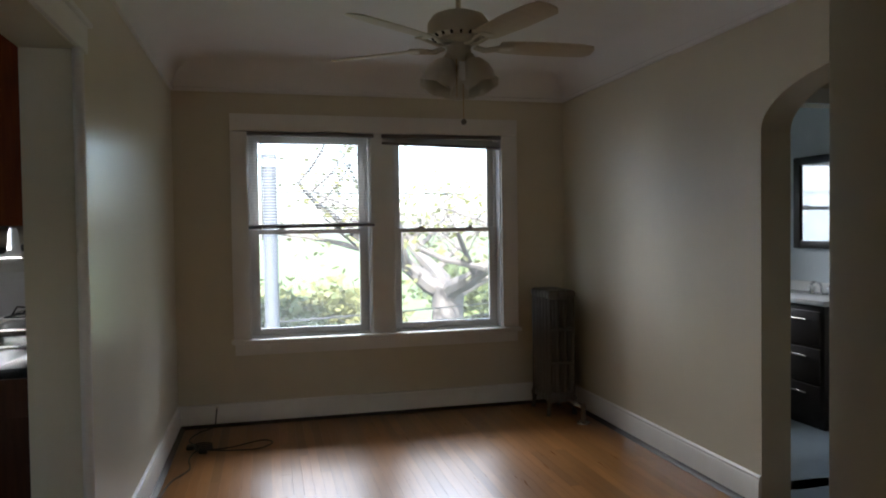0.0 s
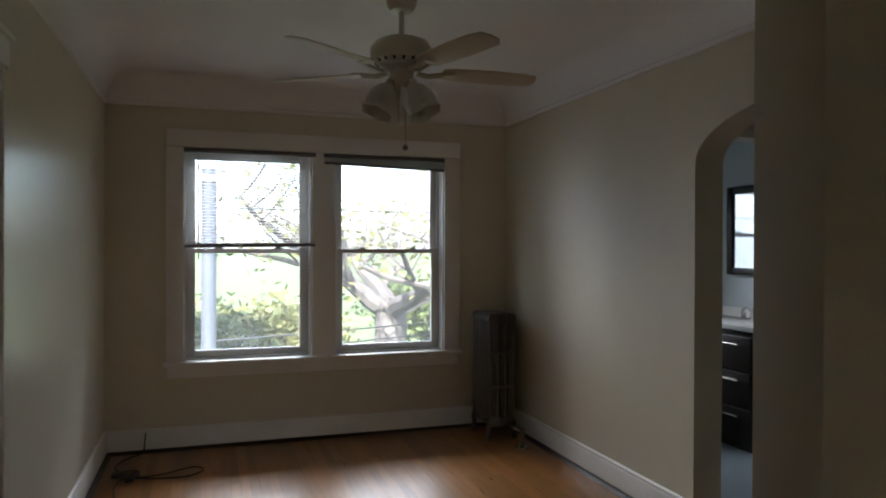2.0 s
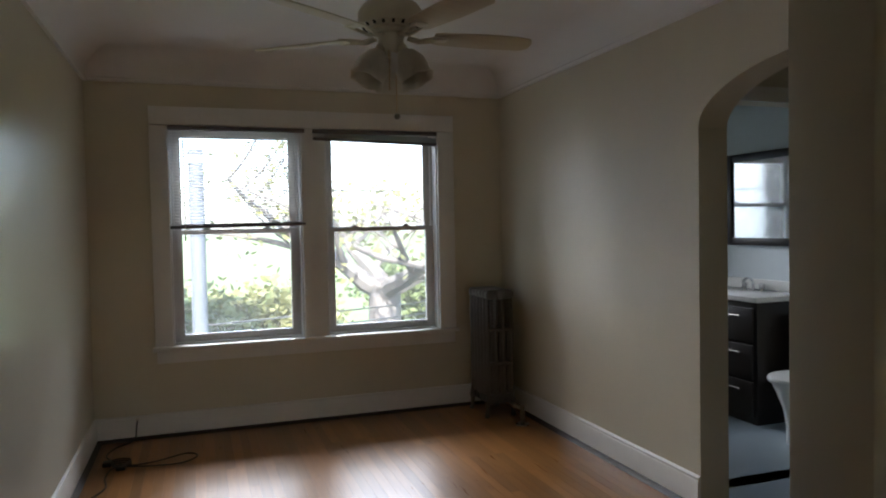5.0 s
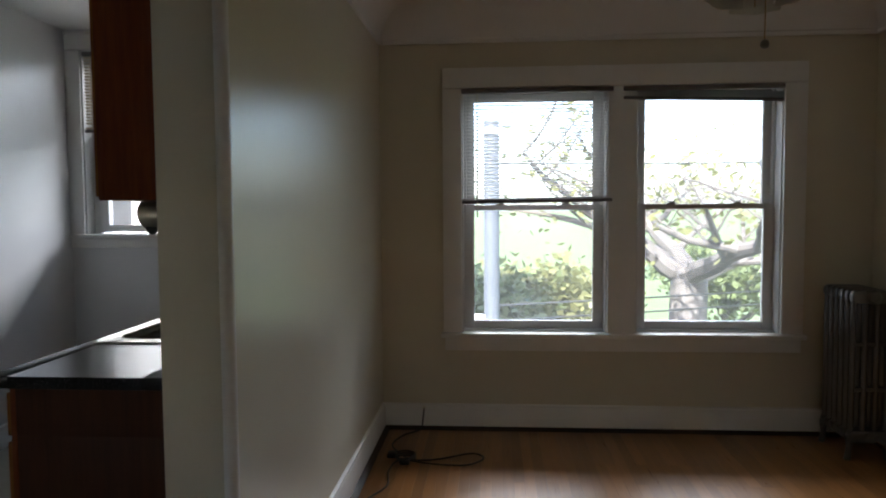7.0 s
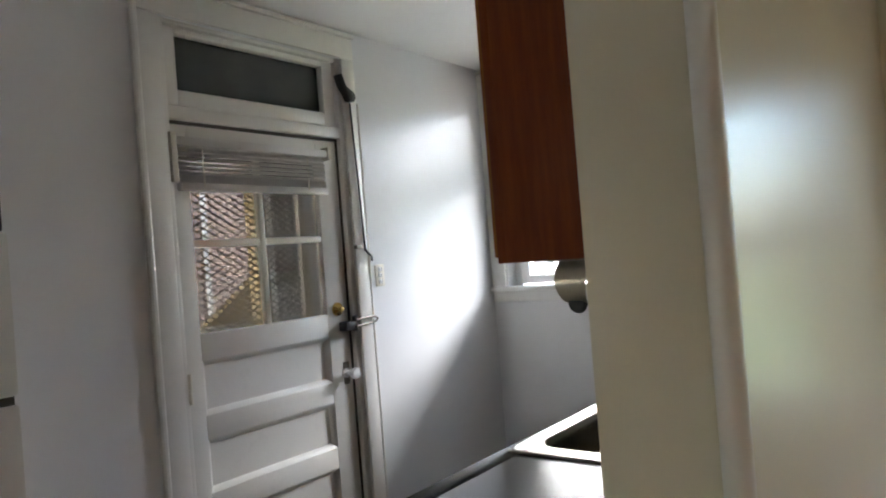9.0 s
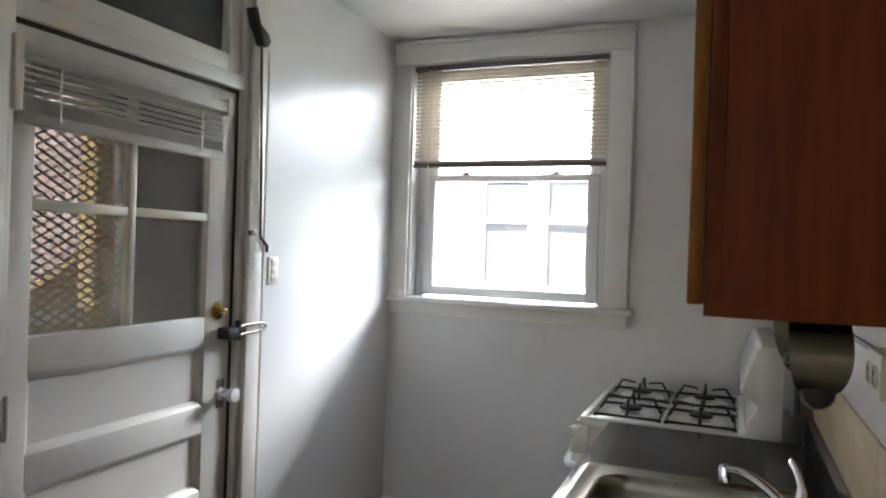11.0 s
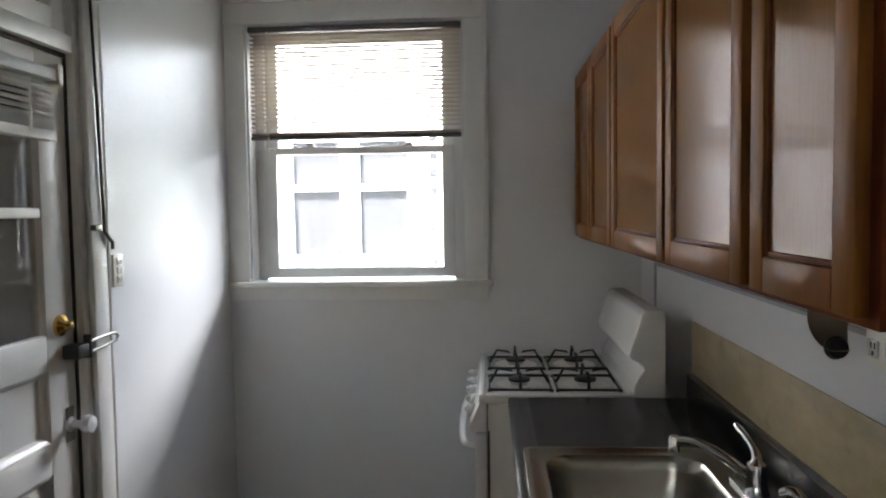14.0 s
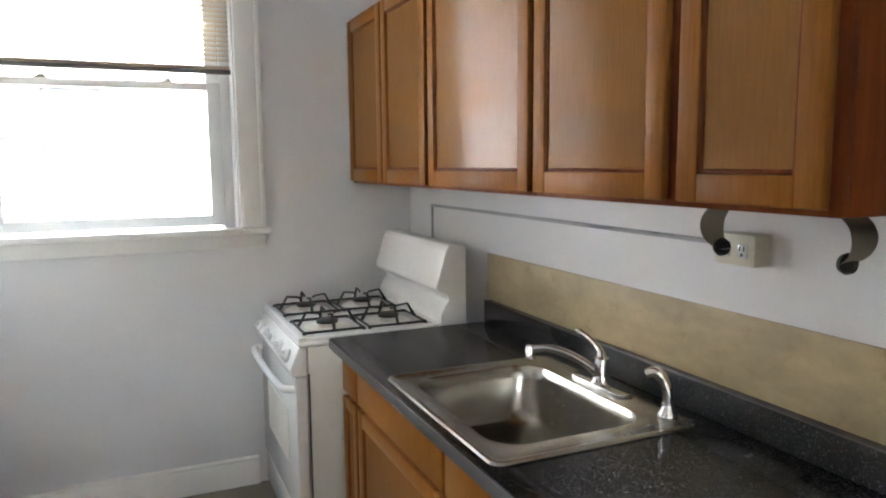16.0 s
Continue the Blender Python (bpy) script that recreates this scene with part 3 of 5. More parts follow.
# ---- living room floor strips: the ones nearest the walk, then the joined rest ----
STRIP = 0.0572
strip_mesh = {}
for ln in (0.62, 0.9, 1.25, 1.6):
    strip_mesh[ln] = mesh_of("plank", bm_box(-STRIP / 2 + 0.0004, STRIP / 2 - 0.0004, 0, ln - 0.0008, -0.011, 0.0), M_PLANK)
rest = bmesh.new()
rng = random.Random(4)
placed = 0
for i in range(58):
    x = LX0 - 0.15 + STRIP * (i + 0.5)
    if not LX0 - 0.03 < x < LX1 + 0.1:
        continue
    y = 7.0
    while y > 3.4:
        ln = rng.choice((0.62, 0.9, 1.25, 1.6))
        if placed < 300:
            piece("plank", strip_mesh[ln], (x, y - ln, 0), floor)
            placed += 1
        else:
            bm_box(x - STRIP / 2 + 0.0005, x + STRIP / 2 - 0.0005, y - ln, y - 0.001, -0.011, 0, bm=rest)
        y -= ln
    bm_box(x - STRIP / 2 + 0.0005, x + STRIP / 2 - 0.0005, -5.0, y - 0.001, -0.011, 0, bm=rest)
tagged(part("plank_rest", rest, M_PLANK, floor), kind="stuff")


# ---- ceiling fan ----
def ceiling_fan(cx, cy, z):
    f = thing("ceiling_fan", (cx, cy, CEIL), "antique white five-blade ceiling fan with three lamp shades", "ceiling fan")
    c = (cx, cy, 0)
    part("canopy", bm_lathe([(0.012, 2.585), (0.055, 2.59), (0.072, 2.62), (0.075, CEIL - 0.001), (0.0, CEIL - 0.001)], c), M_FAN, f)
    part("downrod", bm_lathe([(0.013, 2.45), (0.013, 2.6)], c, n=14), M_FAN, f)
    part("motor_housing", bm_lathe([(0.03, 2.463), (0.08, 2.458), (0.125, 2.440), (0.148, 2.408), (0.15, 2.373), (0.138, 2.348), (0.10, 2.333), (0.10, 2.323), (0.088, 2.313), (0.06, 2.308), (0.0, 2.308)], c, n=40), M_FAN, f)
    for k in range(18):
        a = 2 * math.pi * k / 18
        bm = bm_box(-0.006, 0.006, -0.004, 0.004, -0.014, 0.014, 0.002)
        bmesh.ops.transform(bm, verts=bm.verts, matrix=Matrix.Translation((cx + 0.1285 * math.cos(a), cy + 0.1285 * math.sin(a), 2.345)) @ Matrix.Rotation(a + math.pi / 2, 4, "Z") @ Matrix.Rotation(radians(35), 4, "X"))
        part("vent_slot", bm, M_BLACK, f, "dark vent slot")
    for k in range(5):
        rot = Matrix.Translation((cx, cy, 2.305)) @ Matrix.Rotation(radians(-1 + 72 * k), 4, "Z")
        pts = [(0.20, -0.05), (0.24, -0.062), (0.45, -0.073), (0.60, -0.07), (0.675, -0.055), (0.692, -0.02), (0.692, 0.03), (0.66, 0.06), (0.45, 0.066), (0.24, 0.058), (0.20, 0.046)]
        bm = bm_prism(pts, "Z", -0.003, 0.003, bevel=0.0012)
        bmesh.ops.transform(bm, verts=bm.verts, matrix=rot @ Matrix.Rotation(radians(-12), 4, "X"))
        blade = part("blade", bm, M_BLADE, f)
        bm = bm_tube([(0.08, -0.012, -0.006), (0.13, -0.02, -0.018), (0.19, -0.03, -0.008), (0.25, -0.03, -0.005)], [0.009, 0.008, 0.008, 0.006], 8)
        bm_tube([(0.08, 0.012, -0.006), (0.13, 0.02, -0.018), (0.19, 0.03, -0.008), (0.25, 0.03, -0.001)], [0.009, 0.008, 0.008, 0.006], 8, bm)
        bm_box(0.215, 0.265, -0.04, 0.04, -0.009, -0.004, 0.002, bm)
        bmesh.ops.transform(bm, verts=bm.verts, matrix=rot)
        part("blade_arm", bm, M_FAN, blade)
    part("light_hub", bm_lathe([(0.0, 2.203), (0.03, 2.208), (0.055, 2.233), (0.062, 2.258), (0.058, 2.288), (0.066, 2.308), (0.0, 2.310)], c), M_FAN, f)
    for k in range(3):
        a = radians(75 + 120 * k)
        m = Matrix.Translation((cx + 0.05 * math.cos(a), cy + 0.05 * math.sin(a), 2.250)) @ Matrix.Rotation(a, 4, "Z") @ Matrix.Rotation(radians(153), 4, "Y")
        bm = bm_lathe([(0.024, 0.0), (0.026, 0.03), (0.0, 0.03)], n=20)
        bmesh.ops.transform(bm, verts=bm.verts, matrix=m)
        holder = part("lamp_holder", bm, M_FAN, f)
        prof = [(0.026, 0.025), (0.05, 0.045), (0.072, 0.085), (0.078, 0.125), (0.072, 0.155), (0.082, 0.18), (0.079, 0.18), (0.069, 0.155), (0.075, 0.125), (0.069, 0.085), (0.047, 0.048), (0.022, 0.028)]
        one = bmesh.new()
        rings = []
        for r, h in prof:
            flare = 0.006 if h > 0.17 else 0
            rings.append([one.verts.new(((r + flare * math.cos(6 * t)) * math.cos(t), (r + flare * math.cos(6 * t)) * math.sin(t), h)) for t in (2 * math.pi * j / 36 for j in range(36))])
        for p, q in zip(rings, rings[1:]):
            for j in range(36):
                one.faces.new((p[j], p[(j + 1) % 36], q[(j + 1) % 36], q[j]))
        bmesh.ops.recalc_face_normals(one, faces=one.faces)
        bmesh.ops.transform(one, verts=one.verts, matrix=m)
        part("shade", one, M_SHADE, f, "frosted cream glass shade")
        bm = bm_lathe([(0.012, 0.03), (0.014, 0.06), (0.027, 0.1), (0.024, 0.125), (0.0, 0.137)], n=16)
        bmesh.ops.transform(bm, verts=bm.verts, matrix=m)
        part("bulb", bm, M_CHINA, holder)
    for dx, zb in ((0.008, 1.945), (-0.024, 2.05)):
        part("pull_chain", bm_tube([(cx + dx, cy - 0.045, 2.24), (cx + dx, cy - 0.045, zb)], 0.0016, 6), M_BRASS, f)
    part("chain_ball", bm_lathe([(0.002, 1.95), (0.011, 1.944), (0.014, 1.934), (0.011, 1.924), (0.0, 1.92)], (cx + 0.008, cy - 0.045, 0), n=14), M_DARKM, f)
    tag = bm_box(cx - 0.032, cx - 0.002, cy - 0.115, cy - 0.1142, 2.115, 2.203)
    part("paper_tag", tag, M_CHINA, f, "white paper tag")
    return f


fan = ceiling_fan(-0.05, 4.83, 2.33)


# ---- radiator ----
def radiator():
    r = thing("radiator", (1.22, 6.69, 0), "silver-painted tall cast-iron column radiator", "radiator")
    x0, x1 = 1.085, 1.31
    y0, n, pitch = 6.53, 6, 0.062
    bm = bmesh.new()
    for k in range(4):
        x = x0 + 0.018 + (x1 - x0 - 0.036) * k / 3
        bm_tube([(x, 0, 0.16), (x, 0, 0.90)], 0.0165, 8, bm)
    for z0, z1 in ((0.10, 0.17), (0.885, 0.955)):
        bm_prism(round_rect(x0, x1, z0, z1, 0.03, 4), "Y", -0.024, 0.024, bm, 0.006)
    for z in (0.40, 0.655):
        bm_box(x0 + 0.005, x1 - 0.005, -0.014, 0.014, z - 0.013, z + 0.013, 0.005, bm)
    bm_lathe([(0.0, -0.032), (0.028, -0.032), (0.028, 0.032), (0.0, 0.032)], ((x0 + x1) / 2, 0, 0.92), "Y", 14, bm)
    bm_lathe([(0.0, -0.032), (0.028, -0.032), (0.028, 0.032), (0.0, 0.032)], ((x0 + x1) / 2, 0, 0.135), "Y", 14, bm)
    me = mesh_of("section", bm, M_RAD)
    for k in range(n):
        o = piece("section", me, (0, y0 + pitch * k, 0), r)
        smooth(o)
    for k in (0, n - 1):
        y = y0 + pitch * k
        for xa, xb in ((x0 + 0.012, x0 + 0.004), (x1 - 0.012, x1 - 0.004)):
            part("leg", bm_tube([(xa, y, 0.13), (xa, y, 0.06), (xb, y, 0.0)], [0.024, 0.016, 0.02], 8), M_RAD, r)
    part("end_plug", bm_lathe([(0.0, -0.02), (0.03, -0.015), (0.04, -0.004), (0.042, 0.0)], ((x0 + x1) / 2, y0 - 0.03, 0.92), "Y", 8), M_RAD, r)
    bm = bm_tube([(1.235, 6.50, 0.125), (1.245, 6.36, 0.115)], 0.02, 12)
    bm_tube([(1.245, 6.36, 0.115), (1.262, 6.28, 0.11)], 0.026, 8, bm)
    part("valve", bm, M_CHROME, r, "chrome valve")
    part("pipe", bm_tube([(1.255, 6.27, 0.14), (1.255, 6.27, 0.0)], [0.02, 0.016], 12), M_DARKM, r)
    part("floor_collar", bm_lathe([(0.05, 0.0), (0.048, 0.008), (0.02, 0.014), (0.0, 0.014)], (1.255, 6.27, 0.001), n=20), M_CHROME, r)
    return r


radiator()

# black cable on the floor, from the wall
cable = thing("cable", (-1.37, 6.42, 0), "tangled black cable lying on the floor by the wall", "cable")


def wander(pts, n=8):
    out = []
    p = [Vector(q) for q in pts]
    for i in range(len(p) - 1):
        a, b, c, d = p[max(i - 1, 0)], p[i], p[i + 1], p[min(i + 2, len(p) - 1)]
        for k in range(n):
            t = k / n
            out.append(0.5 * ((2 * b) + (c - a) * t + (2 * a - 5 * b + 4 * c - d) * t * t + (3 * b - a - 3 * c + d) * t ** 3))
    return out + [p[-1]]


part("cord", bm_tube(wander([(-1.34, 6.95, 0.14), (-1.345, 6.935, 0.09), (-1.36, 6.89, 0.02), (-1.46, 6.8, 0.006), (-1.50, 6.62, 0.006), (-1.42, 6.45, 0.01), (-1.34, 6.36, 0.012), (-1.2, 6.40, 0.006), (-1.02, 6.50, 0.006), (-0.95, 6.42, 0.006), (-1.05, 6.31, 0.006), (-1.25, 6.31, 0.012), (-1.42, 6.36, 0.01), (-1.46, 6.2, 0.006), (-1.44, 6.0, 0.006), (-1.52, 5.8, 0.006), (-1.55, 5.55, 0.006)]), 0.005, 8), M_BLACK, cable)
part("coil", bm_tube([(-1.39 + 0.05 * math.cos(a) * (1 + 0.2 * math.sin(3 * a)), 6.37 + 0.06 * math.sin(a), 0.012 + 0.002 * a) for a in (0.35 * k for k in range(48))], 0.005, 6), M_BLACK, cable)
part("plug", bm_box(-1.50, -1.45, 6.40, 6.47, 0.002, 0.028, 0.006), M_BLACK, cable)
part("plug", bm_box(-1.415, -1.36, 6.30, 6.34, 0.002, 0.03, 0.006), M_BLACK, cable)
part("wall_plug", bm_box(-1.352, -1.328, 6.945, 6.956, 0.13, 0.155, 0.004), M_PLATE, cable)


# ---- kitchen back door ----
def back_door():
    d = thing("door_1", (KX0, 5.46, 0), "white panelled back door with a four-pane glass and a small blind", "door", kind="structure")
    xf, xb = KX0 - 0.035, KX0 - 0.08
    y0, y1 = 5.005, 5.935
    bm = bmesh.new()
    gl, gr, gb, gt = 5.09, 5.80, 1.245, 1.98
    bm_box(xb, xf, y0, gl, 0.01, 2.10, 0.003, bm)
    bm_box(xb, xf, gr, y1, 0.01, 2.10, 0.003, bm)
    for za, zb in ((0.01, 0.22), (0.50, 0.60), (0.815, 0.915), (1.135, gb), (gt, 2.10)):
        bm_box(xb, xf, gl, gr, za, zb, 0.003, bm)
    part("door_leaf", bm, M_DOORP, d)
    for za, zb in ((0.22, 0.50), (0.60, 0.815), (0.915, 1.135)):
        bm = bm_box(xb + 0.012, xf - 0.024, gl - 0.004, gr + 0.004, za - 0.004, zb + 0.004)
        part("door_panel", bm, M_DOORP, d)
        bm = bm_prism([(xf - 0.024, za), (xf - 0.003, za), (xf - 0.008, za + 0.010), (xf - 0.022, za + 0.020), (xf - 0.024, za + 0.020)], "Y", gl, gr)
        bm_prism([(xf - 0.024, zb), (xf - 0.003, zb), (xf - 0.008, zb - 0.010), (xf - 0.022, zb - 0.020), (xf - 0.024, zb - 0.020)], "Y", gl, gr, bm)
        bm_prism([(xf - 0.024, gl), (xf - 0.003, gl), (xf - 0.008, gl + 0.010), (xf - 0.022, gl + 0.020)], "Z", za, zb, bm)
        bm_prism([(xf - 0.024, gr), (xf - 0.003, gr), (xf - 0.008, gr - 0.010), (xf - 0.022, gr - 0.020)], "Z", za, zb, bm)
        part("panel_moulding", bm, M_DOORP, d)
    for s, e, u, v in ((gl, 5.43, gb, 1.60), (5.46, gr, gb, 1.60), (gl, 5.43, 1.63, gt), (5.46, gr, 1.63, gt)):
        p = part("pane", bm_box(xb + 0.018, xb + 0.022, s, e, u, v), M_DOORGLASS, d)
        p.visible_shadow = False
    bm = bm_box(xb + 0.01, xf, 5.43, 5.46, gb, gt, 0.006)
    part("muntin", bm, M_PLATE, d, "cream muntin")
    bm = bm_box(xb + 0.01, xf - 0.002, gl, 5.43, 1.60, 1.63, 0.006)
    bm_box(xb + 0.01, xf - 0.002, 5.46, gr, 1.60, 1.63, 0.006, bm)
    part("muntin", bm, M_PLATE, d, "cream muntin")
    part("deadbolt", bm_lathe([(0.0, 0.0), (0.034, 0.0), (0.033, 0.01), (0.022, 0.018), (0.014, 0.024), (0.012, 0.04), (0.0, 0.042)], (xf, 5.865, 1.265), "X", 24), M_BRASS, d, "brass deadbolt")
    part("door_knob", bm_lathe([(0.0, 0.0), (0.026, 0.0), (0.024, 0.008), (0.012, 0.012), (0.012, 0.035), (0.024, 0.045), (0.03, 0.06), (0.026, 0.075), (0.0, 0.08)], (xf, 5.895, 0.945), "X", 24), M_CHINA, d, "white porcelain knob")
    part("knob_plate", bm_box(xf, xf + 0.004, 5.875, 5.915, 0.89, 1.0, 0.002), M_DARKM, d)
    bm = bm_box(xf, KX0 + 0.022, 5.868, 5.932, 1.155, 1.20, 0.006)
    bm_tube([(KX0 + 0.012, 5.935, 1.15), (KX0 + 0.012, 5.935, 1.225)], 0.013, 12, bm)
    latch = part("swing_latch", bm, M_BLACK, d, "black iron swing-bar latch")
    loop = [(KX0 + 0.028, 5.925, 1.205), (KX0 + 0.030, 6.02, 1.21), (KX0 + 0.032, 6.065, 1.207), (KX0 + 0.033, 6.082, 1.195), (KX0 + 0.032, 6.07, 1.182), (KX0 + 0.030, 6.02, 1.178), (KX0 + 0.028, 5.925, 1.172)]
    part("latch_bar", bm_tube(loop, 0.0055, 8), M_DARKM, latch)
    bm = bm_box(KX0 - 0.03, KX0 + 0.002, 4.995, 5.008, 0.98, 1.10, 0.002)
    bm_tube([(KX0 + 0.004, 5.002, 0.98), (KX0 + 0.004, 5.002, 1.10)], 0.007, 8, bm)
    part("hinge", bm, M_PLATE, d)
    # frame, transom and casing
    bm = bm_box(-4.05, KX0 - 0.002, 4.962, 5.0, 0, 2.52, 0.003)
    bm_box(-4.05, KX0 - 0.002, 5.945, 5.978, 0, 2.52, 0.003, bm)
    bm_box(-4.05, KX0 - 0.004, 5.0, 5.945, 2.115, 2.17, 0.003, bm)
    bm_box(-4.05, KX0 - 0.004, 5.0, 5.945, 2.50, 2.518, 0.003, bm)
    part("door_frame", bm, M_DOORP, d)
    bm = bmesh.new()
    for s, e, u, v in ((5.005, 5.06, 2.175, 2.495), (5.87, 5.94, 2.175, 2.495), (5.06, 5.87, 2.175, 2.24), (5.06, 5.87, 2.47, 2.495)):
        bm_box(xb, xf + 0.015, s, e, u, v, 0.004, bm)
    tr = part("transom", bm, M_DOORP, d)
    part("pane", bm_box(xb + 0.018, xb + 0.022, 5.06, 5.87, 2.24, 2.47), M_DARKGLASS, tr, "dark dusty glass")
    bm = bm_box(KX0, KX0 + 0.02, 4.87, 4.97, 0, 2.52, 0.006)
    bm_box(KX0, KX0 + 0.02, 5.972, 6.06, 0, 2.52, 0.006, bm)
    bm_box(KX0, KX0 + 0.022, 4.87, 6.06, 2.522, 2.63, 0.006, bm)
    bm_box(KX0, KX0 + 0.034, 4.86, 6.07, 2.632, 2.65, 0.004, bm)
    bm_tube([(KX0 + 0.012, 4.868, 0), (KX0 + 0.012, 4.868, 2.63)], 0.016, 10, bm)
    part("casing", bm, M_DOORP, d)
    bm = bm_box(KX0 - 0.034, KX0 - 0.028, 4.999, 5.006, 0.01, 2.11)
    bm_box(KX0 - 0.034, KX0 - 0.028, 5.934, 5.946, 0.01, 2.11, bm=bm)
    bm_box(KX0 - 0.034, KX0 - 0.028, 5.0, 5.946, 2.10, 2.116, bm=bm)
    part("gap_seal", bm, M_RECESS, d, "dark gap")
    return d


back_door()
# small blind drawn up on the door
db = thing("door_blind", (KX0 - 0.01, 5.45, 2.05), "dusty white door blind drawn up in a stack", "blind")
part("head_rail", bm_box(KX0 - 0.033, KX0 + 0.01, 5.01, 5.845, 2.01, 2.045, 0.003), M_SLAT, db)
sl = mesh_of("slat", bm_box(-0.016, 0.016, -0.40, 0.40, -0.0008, 0.0008), M_SLAT)
for k in range(6):
    o = piece("slat", sl, (KX0 - 0.012, 5.43, 1.995 - 0.019 * k), db)
    o.rotation_euler = (0, radians(35), 0)
for k in range(9):
    piece("slat", sl, (KX0 - 0.012, 5.43, 1.862 + 0.0042 * k), db)
part("bottom_rail", bm_box(KX0 - 0.032, KX0 + 0.008, 5.03, 5.83, 1.83, 1.86, 0.005), M_SLAT, db)
for y in (5.0, 5.845):
    part("bracket", bm_box(KX0 - 0.034, KX0 + 0.016, y - 0.012, y + 0.014, 1.86 if y < 5.4 else 2.0, 2.06, 0.003), M_PLATE, db)
part("cord_loop", bm_tube([(KX0 + 0.012, 5.13, 2.0), (KX0 + 0.012, 5.13, 1.845)], 0.003, 6), M_PLATE, db)
part("cord_loop", bm_tube([(KX0 + 0.012, 5.70, 2.0), (KX0 + 0.012, 5.70, 1.845)], 0.003, 6), M_PLATE, db)

op = thing("transom_opener", (KX0 + 0.02, 5.99, 2.35), "black iron transom opener with a long steel rod", "door hardware")
bm = bm_prism([(5.905, 2.42), (5.93, 2.43), (5.955, 2.37), (6.005, 2.345), (6.02, 2.32), (6.005, 2.295), (5.975, 2.295), (5.955, 2.33), (5.925, 2.365)], "X", KX0 + 0.02, KX0 + 0.06, bevel=0.004)
part("arm", bm, M_BLACK, op)
part("rod", bm_tube([(KX0 + 0.028, 6.0, 2.32), (KX0 + 0.028, 6.02, 1.9), (KX0 + 0.026, 6.035, 1.55)], 0.005, 8), M_BLACK, op)
part("rod_hook", bm_tube([(KX0 + 0.026, 6.035, 1.55), (KX0 + 0.03, 6.06, 1.525), (KX0 + 0.03, 6.075, 1.515), (KX0 + 0.03, 6.075, 1.49)], 0.006, 8), M_BLACK, op)
part("rod_guide", bm_box(KX0 + 0.02, KX0 + 0.04, 5.96, 6.0, 1.555, 1.575, 0.004), M_DARKM, op)
part("conduit", bm_tube([(KX0 + 0.012, 6.072, 0.15), (KX0 + 0.012, 6.072, 2.3)], 0.008, 8), M_DOORP, op)


def outlet(name, at, face, w, h, depth, label, holes=2):
    o = thing(name, at, label, "power outlet")
    x, y, z = at
    s = 1 if face == "+x" else -1
    part("plate", bm_box(x, x + s * depth, y - w / 2, y + w / 2, z - h / 2, z + h / 2, 0.004), M_PLATE, o)
    for k in range(holes):
        if h > w:
            cy, cz = y, z + (k - (holes - 1) / 2) * h / (holes + 0.6)
        else:
            cy, cz = y + (k - (holes - 1) / 2) * w / (holes + 0.3), z
        sk = part("socket", bm_box(x + s * depth, x + s * (depth + 0.003), cy - 0.014, cy + 0.014, cz - 0.012, cz + 0.012, 0.003), M_CHINA, o)
        bm = bmesh.new()
        for dy in (-0.006, 0.006):
            bm_box(x + s * (depth + 0.003), x + s * (depth + 0.0035), cy + dy - 0.0014, cy + dy + 0.0014, cz - 0.003, cz + 0.006, bm=bm)
        bm_box(x + s * (depth + 0.003), x + s * (depth + 0.0035), cy - 0.002, cy + 0.002, cz - 0.009, cz - 0.005, bm=bm)
        part("slots", bm, M_BLACK, sk)
    return o


outlet("switch_outlet", (KX0, 6.155, 1.412), "+x", 0.07, 0.115, 0.006, "ivory wall plate with three small sockets", 3)


# ---- upper cabinets ----
def raised_door(parent, x, y0, y1, z0, z1, rail=0.055):
    """Frame-and-panel door whose face looks towards -x."""
    d = part("cabinet_door", bm_box(x - 0.010, x - 0.001, y0 + rail - 0.004, y1 - rail + 0.004, z0 + rail - 0.004, z1 - rail + 0.004), M_CABP, parent)
    part("stile", bm_box(x - 0.019, x, y0, y0 + rail, z0, z1, 0.003), M_CAB, d)
    part("stile", bm_box(x - 0.019, x, y1 - rail, y1, z0, z1, 0.003), M_CAB, d)
    part("rail", bm_box(x - 0.019, x, y0 + rail, y1 - rail, z0, z0 + rail, 0.003), M_CAB, d)
    part("rail", bm_box(x - 0.019, x, y0 + rail, y1 - rail, z1 - rail, z1, 0.003), M_CAB, d)
    bm = bmesh.new()
    for s, e, u, v in ((y0 + rail, y0 + rail + 0.009, z0 + rail, z1 - rail), (y1 - rail - 0.009, y1 - rail, z0 + rail, z1 - rail), (y0 + rail + 0.009, y1 - rail - 0.009, z0 + rail, z0 + rail + 0.009), (y0 + rail + 0.009, y1 - rail - 0.009, z1 - rail - 0.009, z1 - rail)):
        bm_box(x - 0.014, x - 0.004, s, e, u, v, 0.003, bm)
    part("panel_bead", bm, M_CABEND, d, "darker bead round the panel")
    return d


